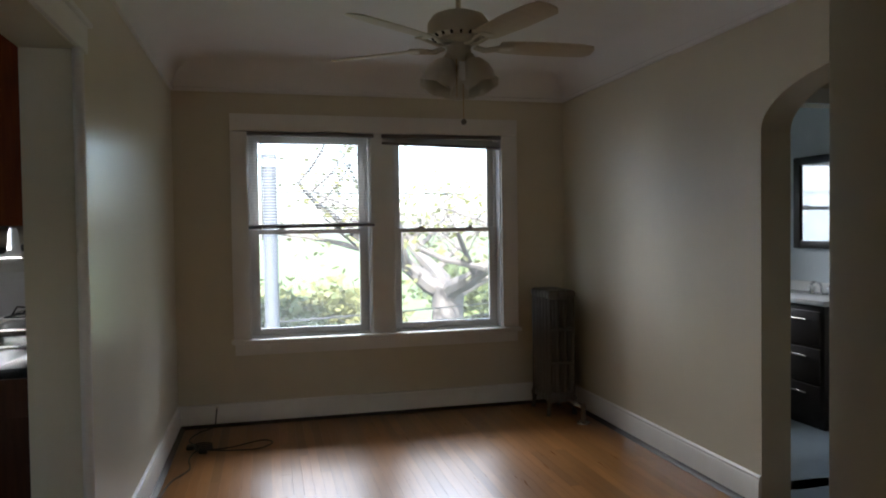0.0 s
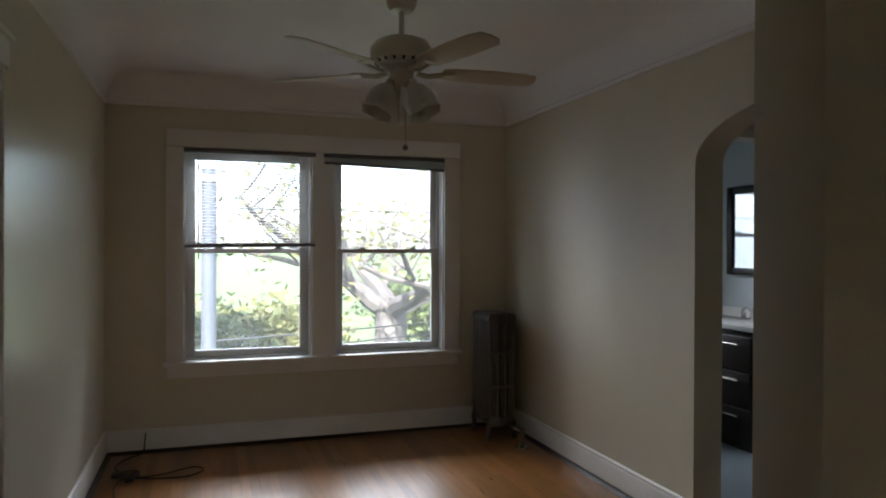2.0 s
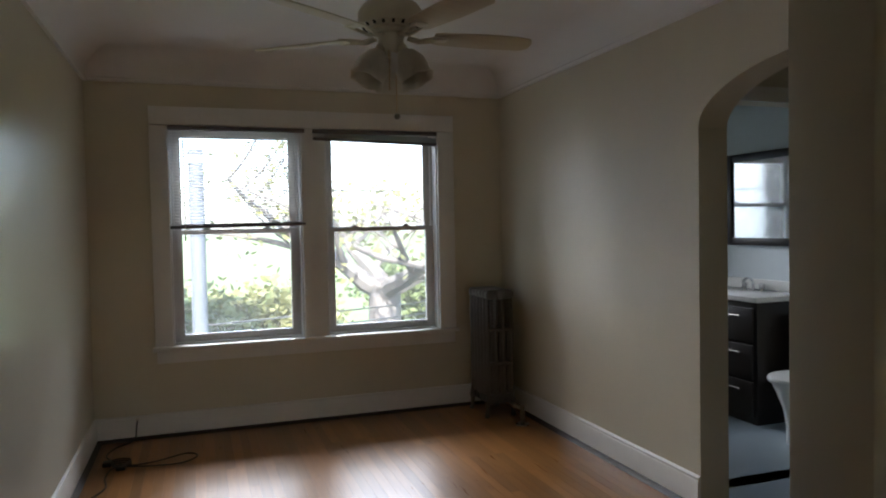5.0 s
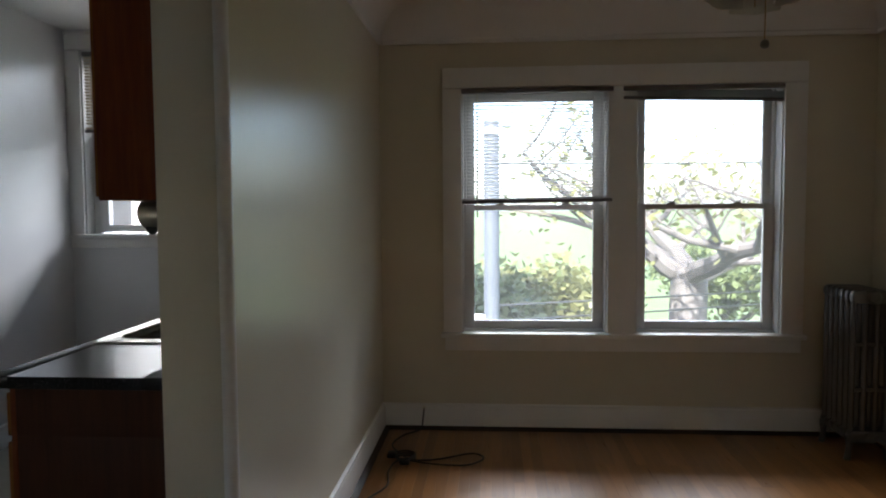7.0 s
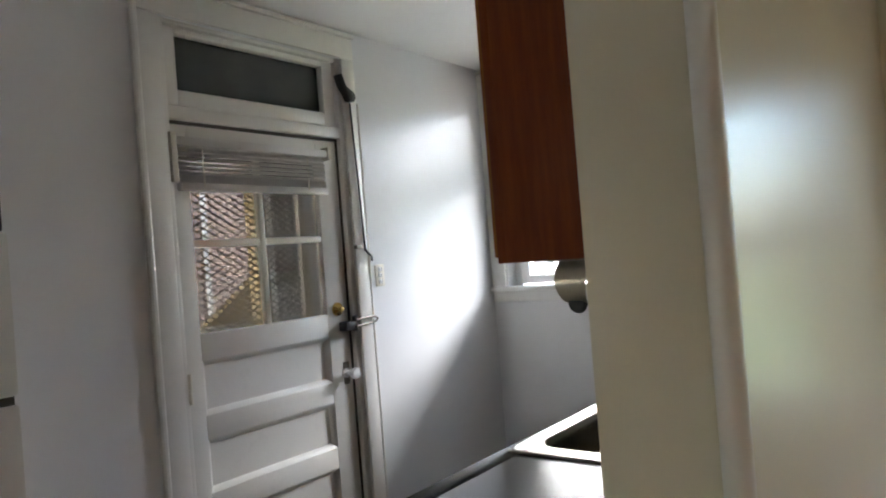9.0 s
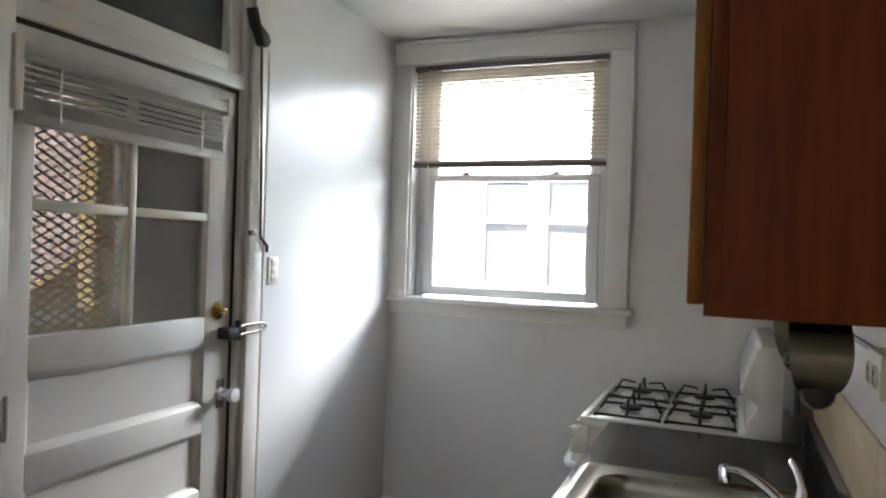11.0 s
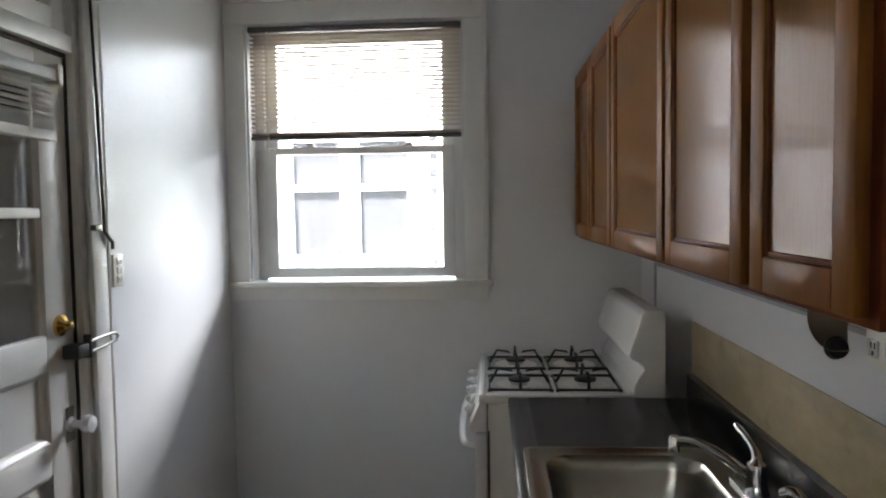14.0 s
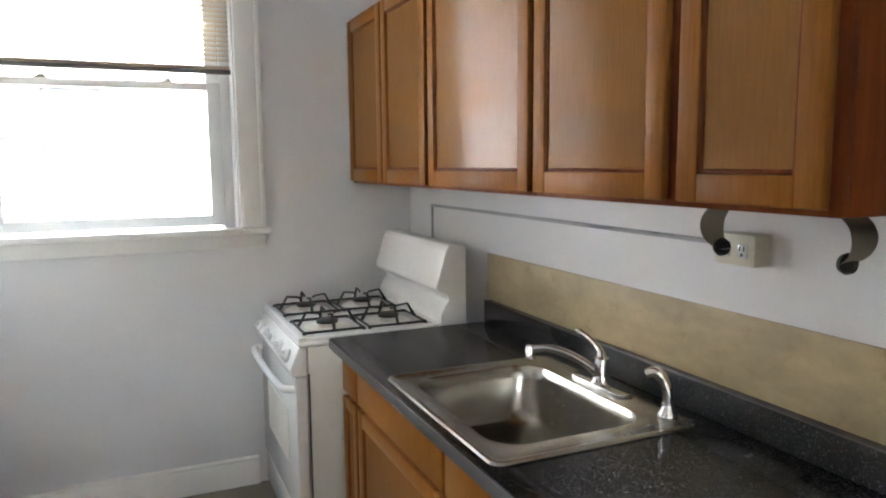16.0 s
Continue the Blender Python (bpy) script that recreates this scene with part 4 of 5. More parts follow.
UX, UZ0, UZ1 = -2.106, 1.462, 2.245
for (ya, yb), doors in (((4.585, 5.50), ((4.605, 4.935), (4.975, 5.485))), ((5.502, 6.24), ((5.515, 6.225),)), ((6.242, 7.238), ((6.255, 6.735), (6.75, 7.225)))):
    c = thing("wall_cabinet", ((UX + KX1) / 2, (ya + yb) / 2, UZ0), "honey oak wall cabinet with flat panel doors", "cabinet", "upper kitchen cabinets")
    bm = bm_box(UX + 0.019, KX1 - 0.008, ya + 0.014, yb, UZ0 + 0.02, UZ1, 0.002)
    part("body", bm, M_CAB, c)
    bm = bm_box(UX, UX + 0.019, ya + 0.001, yb - 0.001, UZ0, UZ1, 0.002)
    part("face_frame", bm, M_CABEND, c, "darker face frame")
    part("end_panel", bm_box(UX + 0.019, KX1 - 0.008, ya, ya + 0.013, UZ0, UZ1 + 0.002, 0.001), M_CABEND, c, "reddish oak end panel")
    for a, b in doors:
        raised_door(c, UX - 0.001, a, b, UZ0 + 0.012, UZ1 - 0.015)


holder = thing("paper_towel_holder", (-1.977, 4.82, UZ0), "steel paper towel holder under the wall cabinet", "towel holder")
for y, s in ((4.955, 1), (4.665, -1)):
    bm = bmesh.new()
    prev = None
    for k in range(15):
        a = radians(-12 + 192 * k / 14)
        py, pz = y - s * 0.018 + s * 0.048 * math.sin(a), 1.415 + 0.046 * math.cos(a)
        w = 0.034 - 0.020 * max(0, (k - 7) / 7) ** 1.5
        cur = [bm.verts.new((-1.977 - w, py, pz)), bm.verts.new((-1.977 + w, py, pz))]
        if prev:
            bm.faces.new((prev[0], prev[1], cur[1], cur[0]))
        prev = cur
    bmesh.ops.solidify(bm, geom=list(bm.faces), thickness=0.003)
    arm = part("arm", bm, M_BRACKET, holder)
    part("knob", bm_lathe([(0.0, -0.012), (0.016, -0.010), (0.020, 0.0), (0.016, 0.010), (0.0, 0.012)], (-1.977, y, 1.372), "Y", 18), M_BLACK, arm, "black plastic knob")
part("mount", bm_box(-2.02, -1.96, 4.63, 4.99, UZ0 - 0.004, UZ0 + 0.019, 0.002), M_DARKM, holder)

# ---- counter, sink, base cabinets ----
CX0, CXW = -2.478, KX1 - 0.007
SX0, SX1, SY0, SY1 = -2.455, -1.885, 5.085, 5.785
BX0, BX1, BY0, BY1 = -2.395, -1.985, 5.165, 5.715
wt = thing("worktop", (-2.14, 5.45, 0.87), "dark speckled laminate worktop with an upstand", "worktop")
bm = bm_box(CX0, BX0 - 0.01, 4.555, 6.345, 0.875, 0.915, 0.005)
bm_box(BX1 + 0.01, CXW, 4.555, 6.345, 0.875, 0.915, 0.005, bm)
bm_box(BX0 - 0.012, BX1 + 0.012, 4.556, BY0 - 0.01, 0.8755, 0.9145, 0.0, bm)
bm_box(BX0 - 0.012, BX1 + 0.012, BY1 + 0.01, 6.344, 0.8755, 0.9145, 0.0, bm)
part("top", bm, M_COUNTER, wt)
part("front_edge", bm_box(CX0 - 0.003, CX0 + 0.001, 4.555, 6.345, 0.876, 0.911, 0.0015), M_EDGE, wt, "worn grey front edge")
part("upstand", bm_box(CXW - 0.03, CXW - 0.001, 4.555, 6.345, 0.9155, 1.0, 0.004), M_COUNTER, wt)
part("upstand_edge", bm_box(CXW - 0.031, CXW - 0.001, 4.555, 6.345, 1.0, 1.003, 0.001), M_EDGE, wt)
solid("splash_board", bm_box(CXW - 0.006, CXW, 4.4, 6.36, 1.004, 1.192, 0.001), M_SPLASH, "bare tan glue-stained wall strip above the worktop", "trim", "structure")

for (ya, yb), cols in (((4.575, 5.40), ((4.585, 4.985), (4.99, 5.39))), ((5.402, 6.16), ((5.412, 6.15),)), ((6.162, 6.34), ((6.17, 6.335),))):
    c = thing("base_cabinet", (-2.15, (ya + yb) / 2, 0), "honey oak base cabinet with drawer front and door", "cabinet", "kitchen base cabinets")
    bx = -2.415
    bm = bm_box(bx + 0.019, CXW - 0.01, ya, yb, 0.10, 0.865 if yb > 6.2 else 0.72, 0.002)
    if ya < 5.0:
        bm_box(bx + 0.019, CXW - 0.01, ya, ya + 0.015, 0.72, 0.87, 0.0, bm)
    part("body", bm, M_CABSHADE, c)
    part("plinth", bm_box(bx + 0.08, CXW - 0.01, ya, yb, 0, 0.10), M_RECESS, c)
    part("face_frame", bm_box(bx, bx + 0.018, ya, yb, 0.10, 0.872, 0.002), M_CABEND, c)
    for a, b in cols:
        part("drawer_front", bm_box(bx - 0.02, bx - 0.001, a, b, 0.715, 0.855, 0.005), M_CAB, c)
        raised_door(c, bx - 0.001, a, b, 0.125, 0.695, 0.05 if b - a > 0.3 else 0.04)


def sink():
    s = thing("sink", ((SX0 + SX1) / 2, (SY0 + SY1) / 2, 0.915), "brushed stainless steel single-bowl sink", "sink")
    one = bmesh.new()
    levels = [((SX0, SX1, SY0, SY1), 0.03, 0.916), ((SX0 + 0.003, SX1 - 0.003, SY0 + 0.003, SY1 - 0.003), 0.03, 0.922), ((SX0 + 0.012, SX1 - 0.012, SY0 + 0.012, SY1 - 0.012), 0.03, 0.9235), ((SX0 + 0.02, SX1 - 0.02, SY0 + 0.02, SY1 - 0.02), 0.03, 0.920),
              ((BX0 - 0.006, BX1 + 0.006, BY0 - 0.006, BY1 + 0.006), 0.085, 0.920), ((BX0, BX1, BY0, BY1), 0.08, 0.914), ((BX0 + 0.006, BX1 - 0.006, BY0 + 0.006, BY1 - 0.006), 0.08, 0.88), ((BX0 + 0.015, BX1 - 0.015, BY0 + 0.015, BY1 - 0.015), 0.08, 0.785),
              ((BX0 + 0.03, BX1 - 0.03, BY0 + 0.03, BY1 - 0.03), 0.08, 0.76), ((BX0 + 0.06, BX1 - 0.06, BY0 + 0.06, BY1 - 0.06), 0.07, 0.748), ((BX0 + 0.15, BX1 - 0.15, BY0 + 0.2, BY1 - 0.2), 0.04, 0.744)]
    rings = [[one.verts.new((x, y, z)) for x, y in round_rect(*r, rad, 8)] for r, rad, z in levels]
    for p, q in zip(rings, rings[1:]):
        for k in range(len(p)):
            j = (k + 1) % len(p)
            one.faces.new((p[k], p[j], q[j], q[k]))
    one.faces.new(rings[-1])
    bmesh.ops.recalc_face_normals(one, faces=one.faces)
    for f in one.faces:
        if f.normal.z < -0.5:
            f.normal_flip()
    part("bowl_and_rim", one, M_STEEL, s)
    cx, cy = (BX0 + BX1) / 2, (BY0 + BY1) / 2
    dr = part("drain", bm_lathe([(0.055, 0.745), (0.055, 0.749), (0.045, 0.75), (0.04, 0.747), (0.0, 0.746)], (cx, cy, 0), n=24), M_CHROME, s)
    part("strainer", bm_lathe([(0.035, 0.747), (0.03, 0.752), (0.01, 0.753), (0.0, 0.76)], (cx, cy, 0), n=16), M_DARKM, dr)
    return s


sink()


def faucet():
    f = thing("faucet", (-1.93, 5.5, 0.92), "chrome kitchen faucet with a swivel spout and side spray", "faucet")
    x, y = -1.922, 5.44
    one = bm_prism([(px * 1.0 + x, py + y) for px, py in round_rect(-0.03, 0.03, -0.125, 0.125, 0.0298, 8)], "Z", 0.921, 0.930, bevel=0.003)
    part("base_plate", one, M_CHROME, f)
    part("body", bm_lathe([(0.031, 0.930), (0.027, 0.938), (0.024, 0.955), (0.0235, 0.985), (0.021, 1.0), (0.012, 1.008), (0.0, 1.009)], (x, y, 0), n=24), M_CHROME, f)
    sp = [(x, y, 0.945), (x - 0.03, y + 0.025, 0.978), (x - 0.07, y + 0.06, 1.004), (x - 0.115, y + 0.098, 1.018), (x - 0.155, y + 0.13, 1.012)]
    spout = part("spout", bm_tube(wander(sp, 5), [0.015 - 0.0002 * k for k in range(21)], 12), M_CHROME, f)
    part("aerator", bm_lathe([(0.0, 0.984), (0.014, 0.984), (0.015, 1.016), (0.011, 1.024), (0.0, 1.025)], (x - 0.157, y + 0.131, 0), n=16), M_CHROME, spout)
    part("lever", bm_tube(wander([(x, y, 1.0), (x + 0.002, y + 0.014, 1.022), (x - 0.004, y + 0.06, 1.047), (x - 0.014, y + 0.105, 1.062)], 5), [0.016, 0.015, 0.013, 0.012, 0.011, 0.010, 0.009, 0.008, 0.008, 0.008, 0.008, 0.008, 0.009, 0.009, 0.008, 0.006], 10), M_CHROME, f)
    ys = 5.165
    part("spray_base", bm_lathe([(0.026, 0.921), (0.025, 0.93), (0.017, 0.94), (0.016, 0.955), (0.0, 0.956)], (x, ys, 0), n=20), M_CHROME, f)
    part("side_spray", bm_tube(wander([(x, ys, 0.95), (x, ys + 0.004, 0.985), (x - 0.006, ys + 0.012, 1.01), (x - 0.02, ys + 0.025, 1.03), (x - 0.036, ys + 0.04, 1.022)], 4), [0.013] * 9 + [0.015] * 4 + [0.014, 0.014, 0.013, 0.013], 12), M_CHROME, f)
    return f


faucet()

# surface outlet box and its raceway
ob = thing("outlet_box", (KX1, 4.98, 1.35), "ivory surface outlet box on the splash wall", "power outlet")
part("box", bm_box(KX1 - 0.06, KX1 - 0.007, 4.975, 5.092, 1.315, 1.388, 0.004), M_PLATE, ob)
for y in (5.008, 5.060):
    sk = part("socket", bm_box(KX1 - 0.0635, KX1 - 0.06, y - 0.015, y + 0.015, 1.334, 1.366, 0.004), M_CHINA, ob)
    bm = bmesh.new()
    for dy in (-0.006, 0.006):
        bm_box(KX1 - 0.0643, KX1 - 0.0635, y + dy - 0.0018, y + dy + 0.0018, 1.35, 1.361, bm=bm)
    bm_box(KX1 - 0.0643, KX1 - 0.0635, y - 0.003, y + 0.003, 1.338, 1.345, bm=bm)
    part("slots", bm, M_BLACK, sk)
rw = thing("wire_raceway", (KX1, 6.2, 1.355), "thin wire raceway along the wall, greyed for its shadow", "raceway")
# Grey rather than wall white: the shadow line is put into the raceway's colour.
part("run", bm_box(KX1 - 0.016, KX1 - 0.007, 5.09, 6.93, 1.35, 1.362, 0.002), M_GREY, rw)
part("drop", bm_box(KX1 - 0.016, KX1 - 0.007, 6.93, 6.942, 0.9, 1.362, 0.002), M_GREY, rw)


# ---- gas stove ----
def stove():
    s = thing("gas_stove", (-2.2, 6.75, 0), "white enamelled four-burner gas stove", "stove")
    x0, x1, y0, y1 = -2.56, -1.83, 6.365, 7.125
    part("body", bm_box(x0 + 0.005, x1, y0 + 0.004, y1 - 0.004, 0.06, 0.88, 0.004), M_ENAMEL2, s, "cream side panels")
    for xx in (x0 + 0.05, x1 - 0.05):
        for yy in (y0 + 0.05, y1 - 0.05):
            part("foot", bm_lathe([(0.02, 0.0), (0.02, 0.03), (0.01, 0.06), (0.0, 0.06)], (xx, yy, 0), n=12), M_BLACK, s)
    # cooktop with raised rim and wells
    top = bm_box(-2.59, -1.985, y0, y1, 0.882, 0.906, 0.008)
    ct = part("cooktop", top, M_ENAMEL, s)
    for a, b, c, d in ((-2.59, -2.565, y0 + 0.001, y1 - 0.001), (-2.565, -1.985, y0 + 0.001, y0 + 0.03), (-2.565, -1.985, y1 - 0.03, y1 - 0.001), (-2.04, -1.985, y0 + 0.03, y1 - 0.03)):
        part("rim", bm_box(a, b, c, d, 0.9, 0.919, 0.006), M_ENAMEL, ct)
    part("divider", bm_box(-2.565, -2.04, 6.735, 6.755, 0.9, 0.915, 0.005), M_ENAMEL, ct)
    panel = bm_prism([(-2.59, 0.882), (-2.625, 0.80), (-2.62, 0.775), (-2.56, 0.775), (-2.56, 0.882)], "Y", y0, y1, bevel=0.004)
    cp = part("control_panel", panel, M_ENAMEL, s)
    for k in range(5):
        y = y0 + 0.09 + (y1 - y0 - 0.18) * k / 4
        bm = bm_lathe([(0.0, 0.0), (0.027, 0.0), (0.025, 0.012), (0.018, 0.016), (0.016, 0.03), (0.0, 0.032)], n=20)
        bm_box(-0.004, 0.004, -0.016, 0.016, 0.028, 0.038, 0.002, bm)
        bmesh.ops.transform(bm, verts=bm.verts, matrix=Matrix.Translation((-2.612, y, 0.835)) @ Matrix.Rotation(radians(-67), 4, "Y"))
        part("burner_knob", bm, M_ENAMEL, cp)
    door = part("oven_door", bm_box(-2.605, -2.558, y0 + 0.004, y1 - 0.004, 0.22, 0.77, 0.01), M_ENAMEL, s)
    part("oven_window", bm_box(-2.6075, -2.604, y0 + 0.16, y1 - 0.16, 0.38, 0.6, 0.001), M_ENAMEL2, door)
    hp = [(-2.60, y0 + 0.03, 0.72), (-2.64, y0 + 0.05, 0.722), (-2.655, y0 + 0.16, 0.725), (-2.66, (y0 + y1) / 2, 0.727), (-2.655, y1 - 0.16, 0.725), (-2.64, y1 - 0.05, 0.722), (-2.60, y1 - 0.03, 0.72)]
    part("door_handle", bm_tube(wander(hp, 5), 0.015, 10), M_ENAMEL, door)
    part("drawer", bm_box(-2.60, -2.558, y0 + 0.004, y1 - 0.004, 0.07, 0.21, 0.008), M_ENAMEL, s)
    part("side_gap", bm_box(-2.556, -2.55, y0 + 0.0025, y0 + 0.006, 0.06, 0.78), M_RECESS, s)
    prof = [(-2.02, 0.907), (-2.016, 0.955), (-2.0, 0.985), (-1.982, 1.010), (-1.990, 1.030), (-2.034, 1.052), (-2.038, 1.066), (-1.992, 1.212), (-1.977, 1.23), (-1.915, 1.23), (-1.905, 1.215), (-1.905, 0.88), (-2.02, 0.88)]
    part("backguard", bm_prism(prof, "Y", y0 + 0.001, y1 - 0.001, bevel=0.005), M_ENAMEL, s)
    for bx in (-2.43, -2.17):
        for by in (y0 + 0.20, y1 - 0.19):
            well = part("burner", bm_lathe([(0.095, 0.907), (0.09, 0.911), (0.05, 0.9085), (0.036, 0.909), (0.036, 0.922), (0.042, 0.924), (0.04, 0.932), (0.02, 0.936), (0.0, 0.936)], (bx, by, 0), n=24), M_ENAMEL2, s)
            part("burner_cap", bm_lathe([(0.043, 0.925), (0.044, 0.934), (0.03, 0.94), (0.0, 0.941)], (bx, by, 0), n=20), M_GRATE, well)
            bm = bmesh.new()
            h, z0, z1 = 0.118, 0.916, 0.972
            bm_tube([(bx - h, by - h, z0), (bx + h, by - h, z0), (bx + h, by + h, z0), (bx - h, by + h, z0)], 0.006, 6, bm, True)
            for dx, dy in ((1, 0), (-1, 0), (0, 1), (0, -1)):
                bm_tube([(bx + dx * h, by + dy * h, z0), (bx + dx * (h - 0.012), by + dy * (h - 0.012), z0 + 0.018), (bx + dx * (h - 0.034), by + dy * (h - 0.034), z1), (bx + dx * 0.036, by + dy * 0.036, z1 - 0.006), (bx + dx * 0.028, by + dy * 0.028, z1 - 0.012)], [0.007, 0.006, 0.0055, 0.005, 0.004], 6, bm)
            for dx, dy in ((1, 1), (-1, 1), (1, -1), (-1, -1)):
                bm_tube([(bx + dx * h, by + dy * h, z0 + 0.002), (bx + dx * h, by + dy * h, z0 - 0.007)], 0.008, 6, bm)
            part("grate", bm, M_GRATE, s, "black cast-iron grate")
    return s


stove()


# ---- refrigerator ----
def fridge():
    f = thing("refrigerator", (-3.87, 3.88, 0), "old off-white top-freezer refrigerator", "refrigerator")
    x0, x1, y0, y1 = -4.25, -3.565, 3.5, 4.25
    part("cabinet", bm_box(x0, x1, y0, y1, 0.02, 1.64, 0.008), M_FRIDGE, f)
    part("freezer_door", bm_box(x1 + 0.004, x1 + 0.065, y0, y1, 1.19, 1.65, 0.012), M_FRIDGE, f)
    part("fridge_door", bm_box(x1 + 0.004, x1 + 0.065, y0, y1, 0.1, 1.165, 0.012), M_FRIDGE, f)
    part("door_gasket", bm_box(x1 + 0.002, x1 + 0.05, y0 + 0.01, y1 - 0.01, 1.164, 1.191), M_RECESS, f)
    part("badge", bm_prism([(4.18 + 0.03 * math.cos(a), 1.61 + 0.01 * math.sin(a)) for a in (2 * math.pi * k / 16 for k in range(16))], "X", x1 + 0.064, x1 + 0.068), M_DARKM, f, "small dark oval badge")
    part("kick_grille", bm_box(x1 - 0.01, x1 + 0.02, y0 + 0.01, y1 - 0.01, 0.02, 0.095), M_BLACK, f)
    return f


fridge()
solid("black_box", bm_box(-4.1, -3.51, 3.6, 4.24, 1.652, 1.76, 0.006), M_BLACK, "flat black box lying on top of the refrigerator", "box")

# ---- bathroom ----
v = thing("vanity", (2.95, 6.05, 0), "espresso wood vanity with a white basin top", "vanity")
part("cabinet", bm_box(2.74, 3.195, 5.6, 6.5, 0.0, 0.86, 0.004), M_ESP, v)
for k, (za, zb) in enumerate(((0.06, 0.3), (0.32, 0.56), (0.58, 0.82))):
    dr = part("drawer", bm_box(2.722, 2.738, 5.63, 6.0, za, zb, 0.004), M_ESP, v)
    part("handle", bm_tube([(2.71, 5.74, (za + zb) / 2 + 0.06), (2.71, 5.9, (za + zb) / 2 + 0.06)], 0.006, 8), M_STEEL, dr)
part("cabinet_door", bm_box(2.722, 2.738, 6.02, 6.48, 0.06, 0.82, 0.004), M_ESP, v)
top = bm_box(2.715, 3.198, 5.58, 6.52, 0.862, 0.9, 0.006)
bm_box(3.17, 3.199, 5.58, 6.52, 0.9, 0.98, 0.006, top)
part("basin_top", top, M_CHINA, v)
part("tap", bm_tube(wander([(3.12, 6.05, 0.9), (3.11, 6.05, 0.97), (3.06, 6.05, 0.99), (3.02, 6.05, 0.965)], 4), 0.011, 10), M_CHROME, v)
for y in (5.96, 6.14):
    part("tap_handle", bm_lathe([(0.022, 0.9), (0.02, 0.93), (0.024, 0.95), (0.0, 0.955)], (3.12, y, 0), n=14), M_CHROME, v)

t = thing("toilet", (2.8, 5.2, 0), "white porcelain toilet with the lid closed", "toilet")
one = bmesh.new()
lv = [(0.0, 2.62, 0.12, 0.24), (0.10, 2.62, 0.11, 0.22), (0.22, 2.60, 0.12, 0.2), (0.33, 2.56, 0.17, 0.22), (0.39, 2.53, 0.185, 0.23), (0.40, 2.53, 0.18, 0.225)]
rings = []
for z, x0, hw, hl in lv:
    cx = x0 + hl - 0.06 * 0
    rings.append([one.verts.new((cx + hl * math.cos(a), 5.2 + hw * math.sin(a), z)) for a in (2 * math.pi * k / 28 for k in range(28))])
for p, q in zip(rings, rings[1:]):
    for k in range(28):
        one.faces.new((p[k], p[(k + 1) % 28], q[(k + 1) % 28], q[k]))
one.faces.new(rings[0][::-1])
one.faces.new(rings[-1])
bmesh.ops.recalc_face_normals(one, faces=one.faces)
part("bowl", one, M_CHINA, t)
seat = bm_lathe([(0.2, 0.402), (0.205, 0.415), (0.2, 0.43), (0.15, 0.438), (0.0, 0.44)], (0, 0, 0), n=32)
bmesh.ops.transform(seat, verts=seat.verts, matrix=Matrix.Translation((2.745, 5.2, 0)) @ Matrix.Diagonal((1.2, 0.95, 1, 1)))
part("lid", seat, M_CHINA, t)
part("tank", bm_box(3.0, 3.19, 4.98, 5.42, 0.4, 0.78, 0.02), M_CHINA, t)
part("tank_lid", bm_box(2.99, 3.195, 4.97, 5.43, 0.782, 0.815, 0.008), M_CHINA, t)
part("flush_lever", bm_tube([(2.995, 5.36, 0.72), (2.98, 5.36, 0.72), (2.98, 5.29, 0.71)], 0.007, 8), M_CHROME, t)

mi = thing("bathroom_mirror", (3.19, 6.0, 1.6), "wall mirror in a wide black frame", "mirror")
bm = bm_box(3.165, 3.198, 5.63, 5.70, 1.24, 1.96, 0.006)
bm_box(3.165, 3.198, 6.33, 6.40, 1.24, 1.96, 0.006, bm)
bm_box(3.165, 3.198, 5.70, 6.33, 1.24, 1.30, 0.006, bm)
bm_box(3.165, 3.198, 5.70, 6.33, 1.90, 1.96, 0.006, bm)
part("frame", bm, M_ESP, mi)
part("mirror_glass", bm_box(3.182, 3.19, 5.695, 6.335, 1.295, 1.905), M_MIRROR, mi, flat=True)

# ---- outdoors ----
GZ = -3.2
solid("ground", bm_box(-400, 400, -400, 600, GZ - 0.2, GZ), M_GRASS, "sunlit lawn seen far below the windows", "ground", "structure")

# Out of view: added as a neutral reflector for light through the windows.
solid("pavement", bm_box(-30, 30, -40, 8.8, GZ, GZ + 0.05), M_BOUNCE, "unseen pale slab added round the house to bounce light", "pavement", "structure")

nb = thing("neighbour_house", (-6, 12.5, GZ), "white stucco house with grey shaded windows", "house")
WIN = [(-4.45, -3.93), (-3.80, -3.28), (-5.6, -5.08), (-6.25, -5.73)]
HOLES = [(a, b, 1.16, 2.3) for a, b in WIN]
part("wall", wall_boxes("y", 10.5, 10.75, -12, -2.2, GZ, 5.0, HOLES), M_SIDING, nb)
part("side_wall", bm_box(-2.45, -2.2, 10.75, 18, GZ, 5.0), M_SIDING, nb)
for a, b in WIN:
    w = part("window_frame", wall_boxes("y", 10.47, 10.53, a - 0.07, b + 0.07, 1.09, 2.37, [(a + 0.03, b - 0.03, 1.19, 1.80), (a + 0.03, b - 0.03, 1.86, 2.27)]), M_SIDING, nb)
    part("pane", bm_box(a + 0.0, b - 0.0, 10.55, 10.57, 1.165, 2.295), M_NGLASS, w, "grey shaded pane")
for k in range(9):
    part("quoin", bm_box(-3.10, -3.03, 10.49, 10.5, 0.9 + 0.17 * k, 0.98 + 0.17 * k, 0.002), M_NGLASS, nb)
part("ledge", bm_box(-12, -2.15, 10.42, 10.5, 0.98, 1.05, 0.01), M_SIDING, nb)
part("roof", bm_prism([(10.1, 5.0), (18.4, 5.0), (14.2, 7.4)], "X", -12.3, -1.9), M_BRICKF, nb)

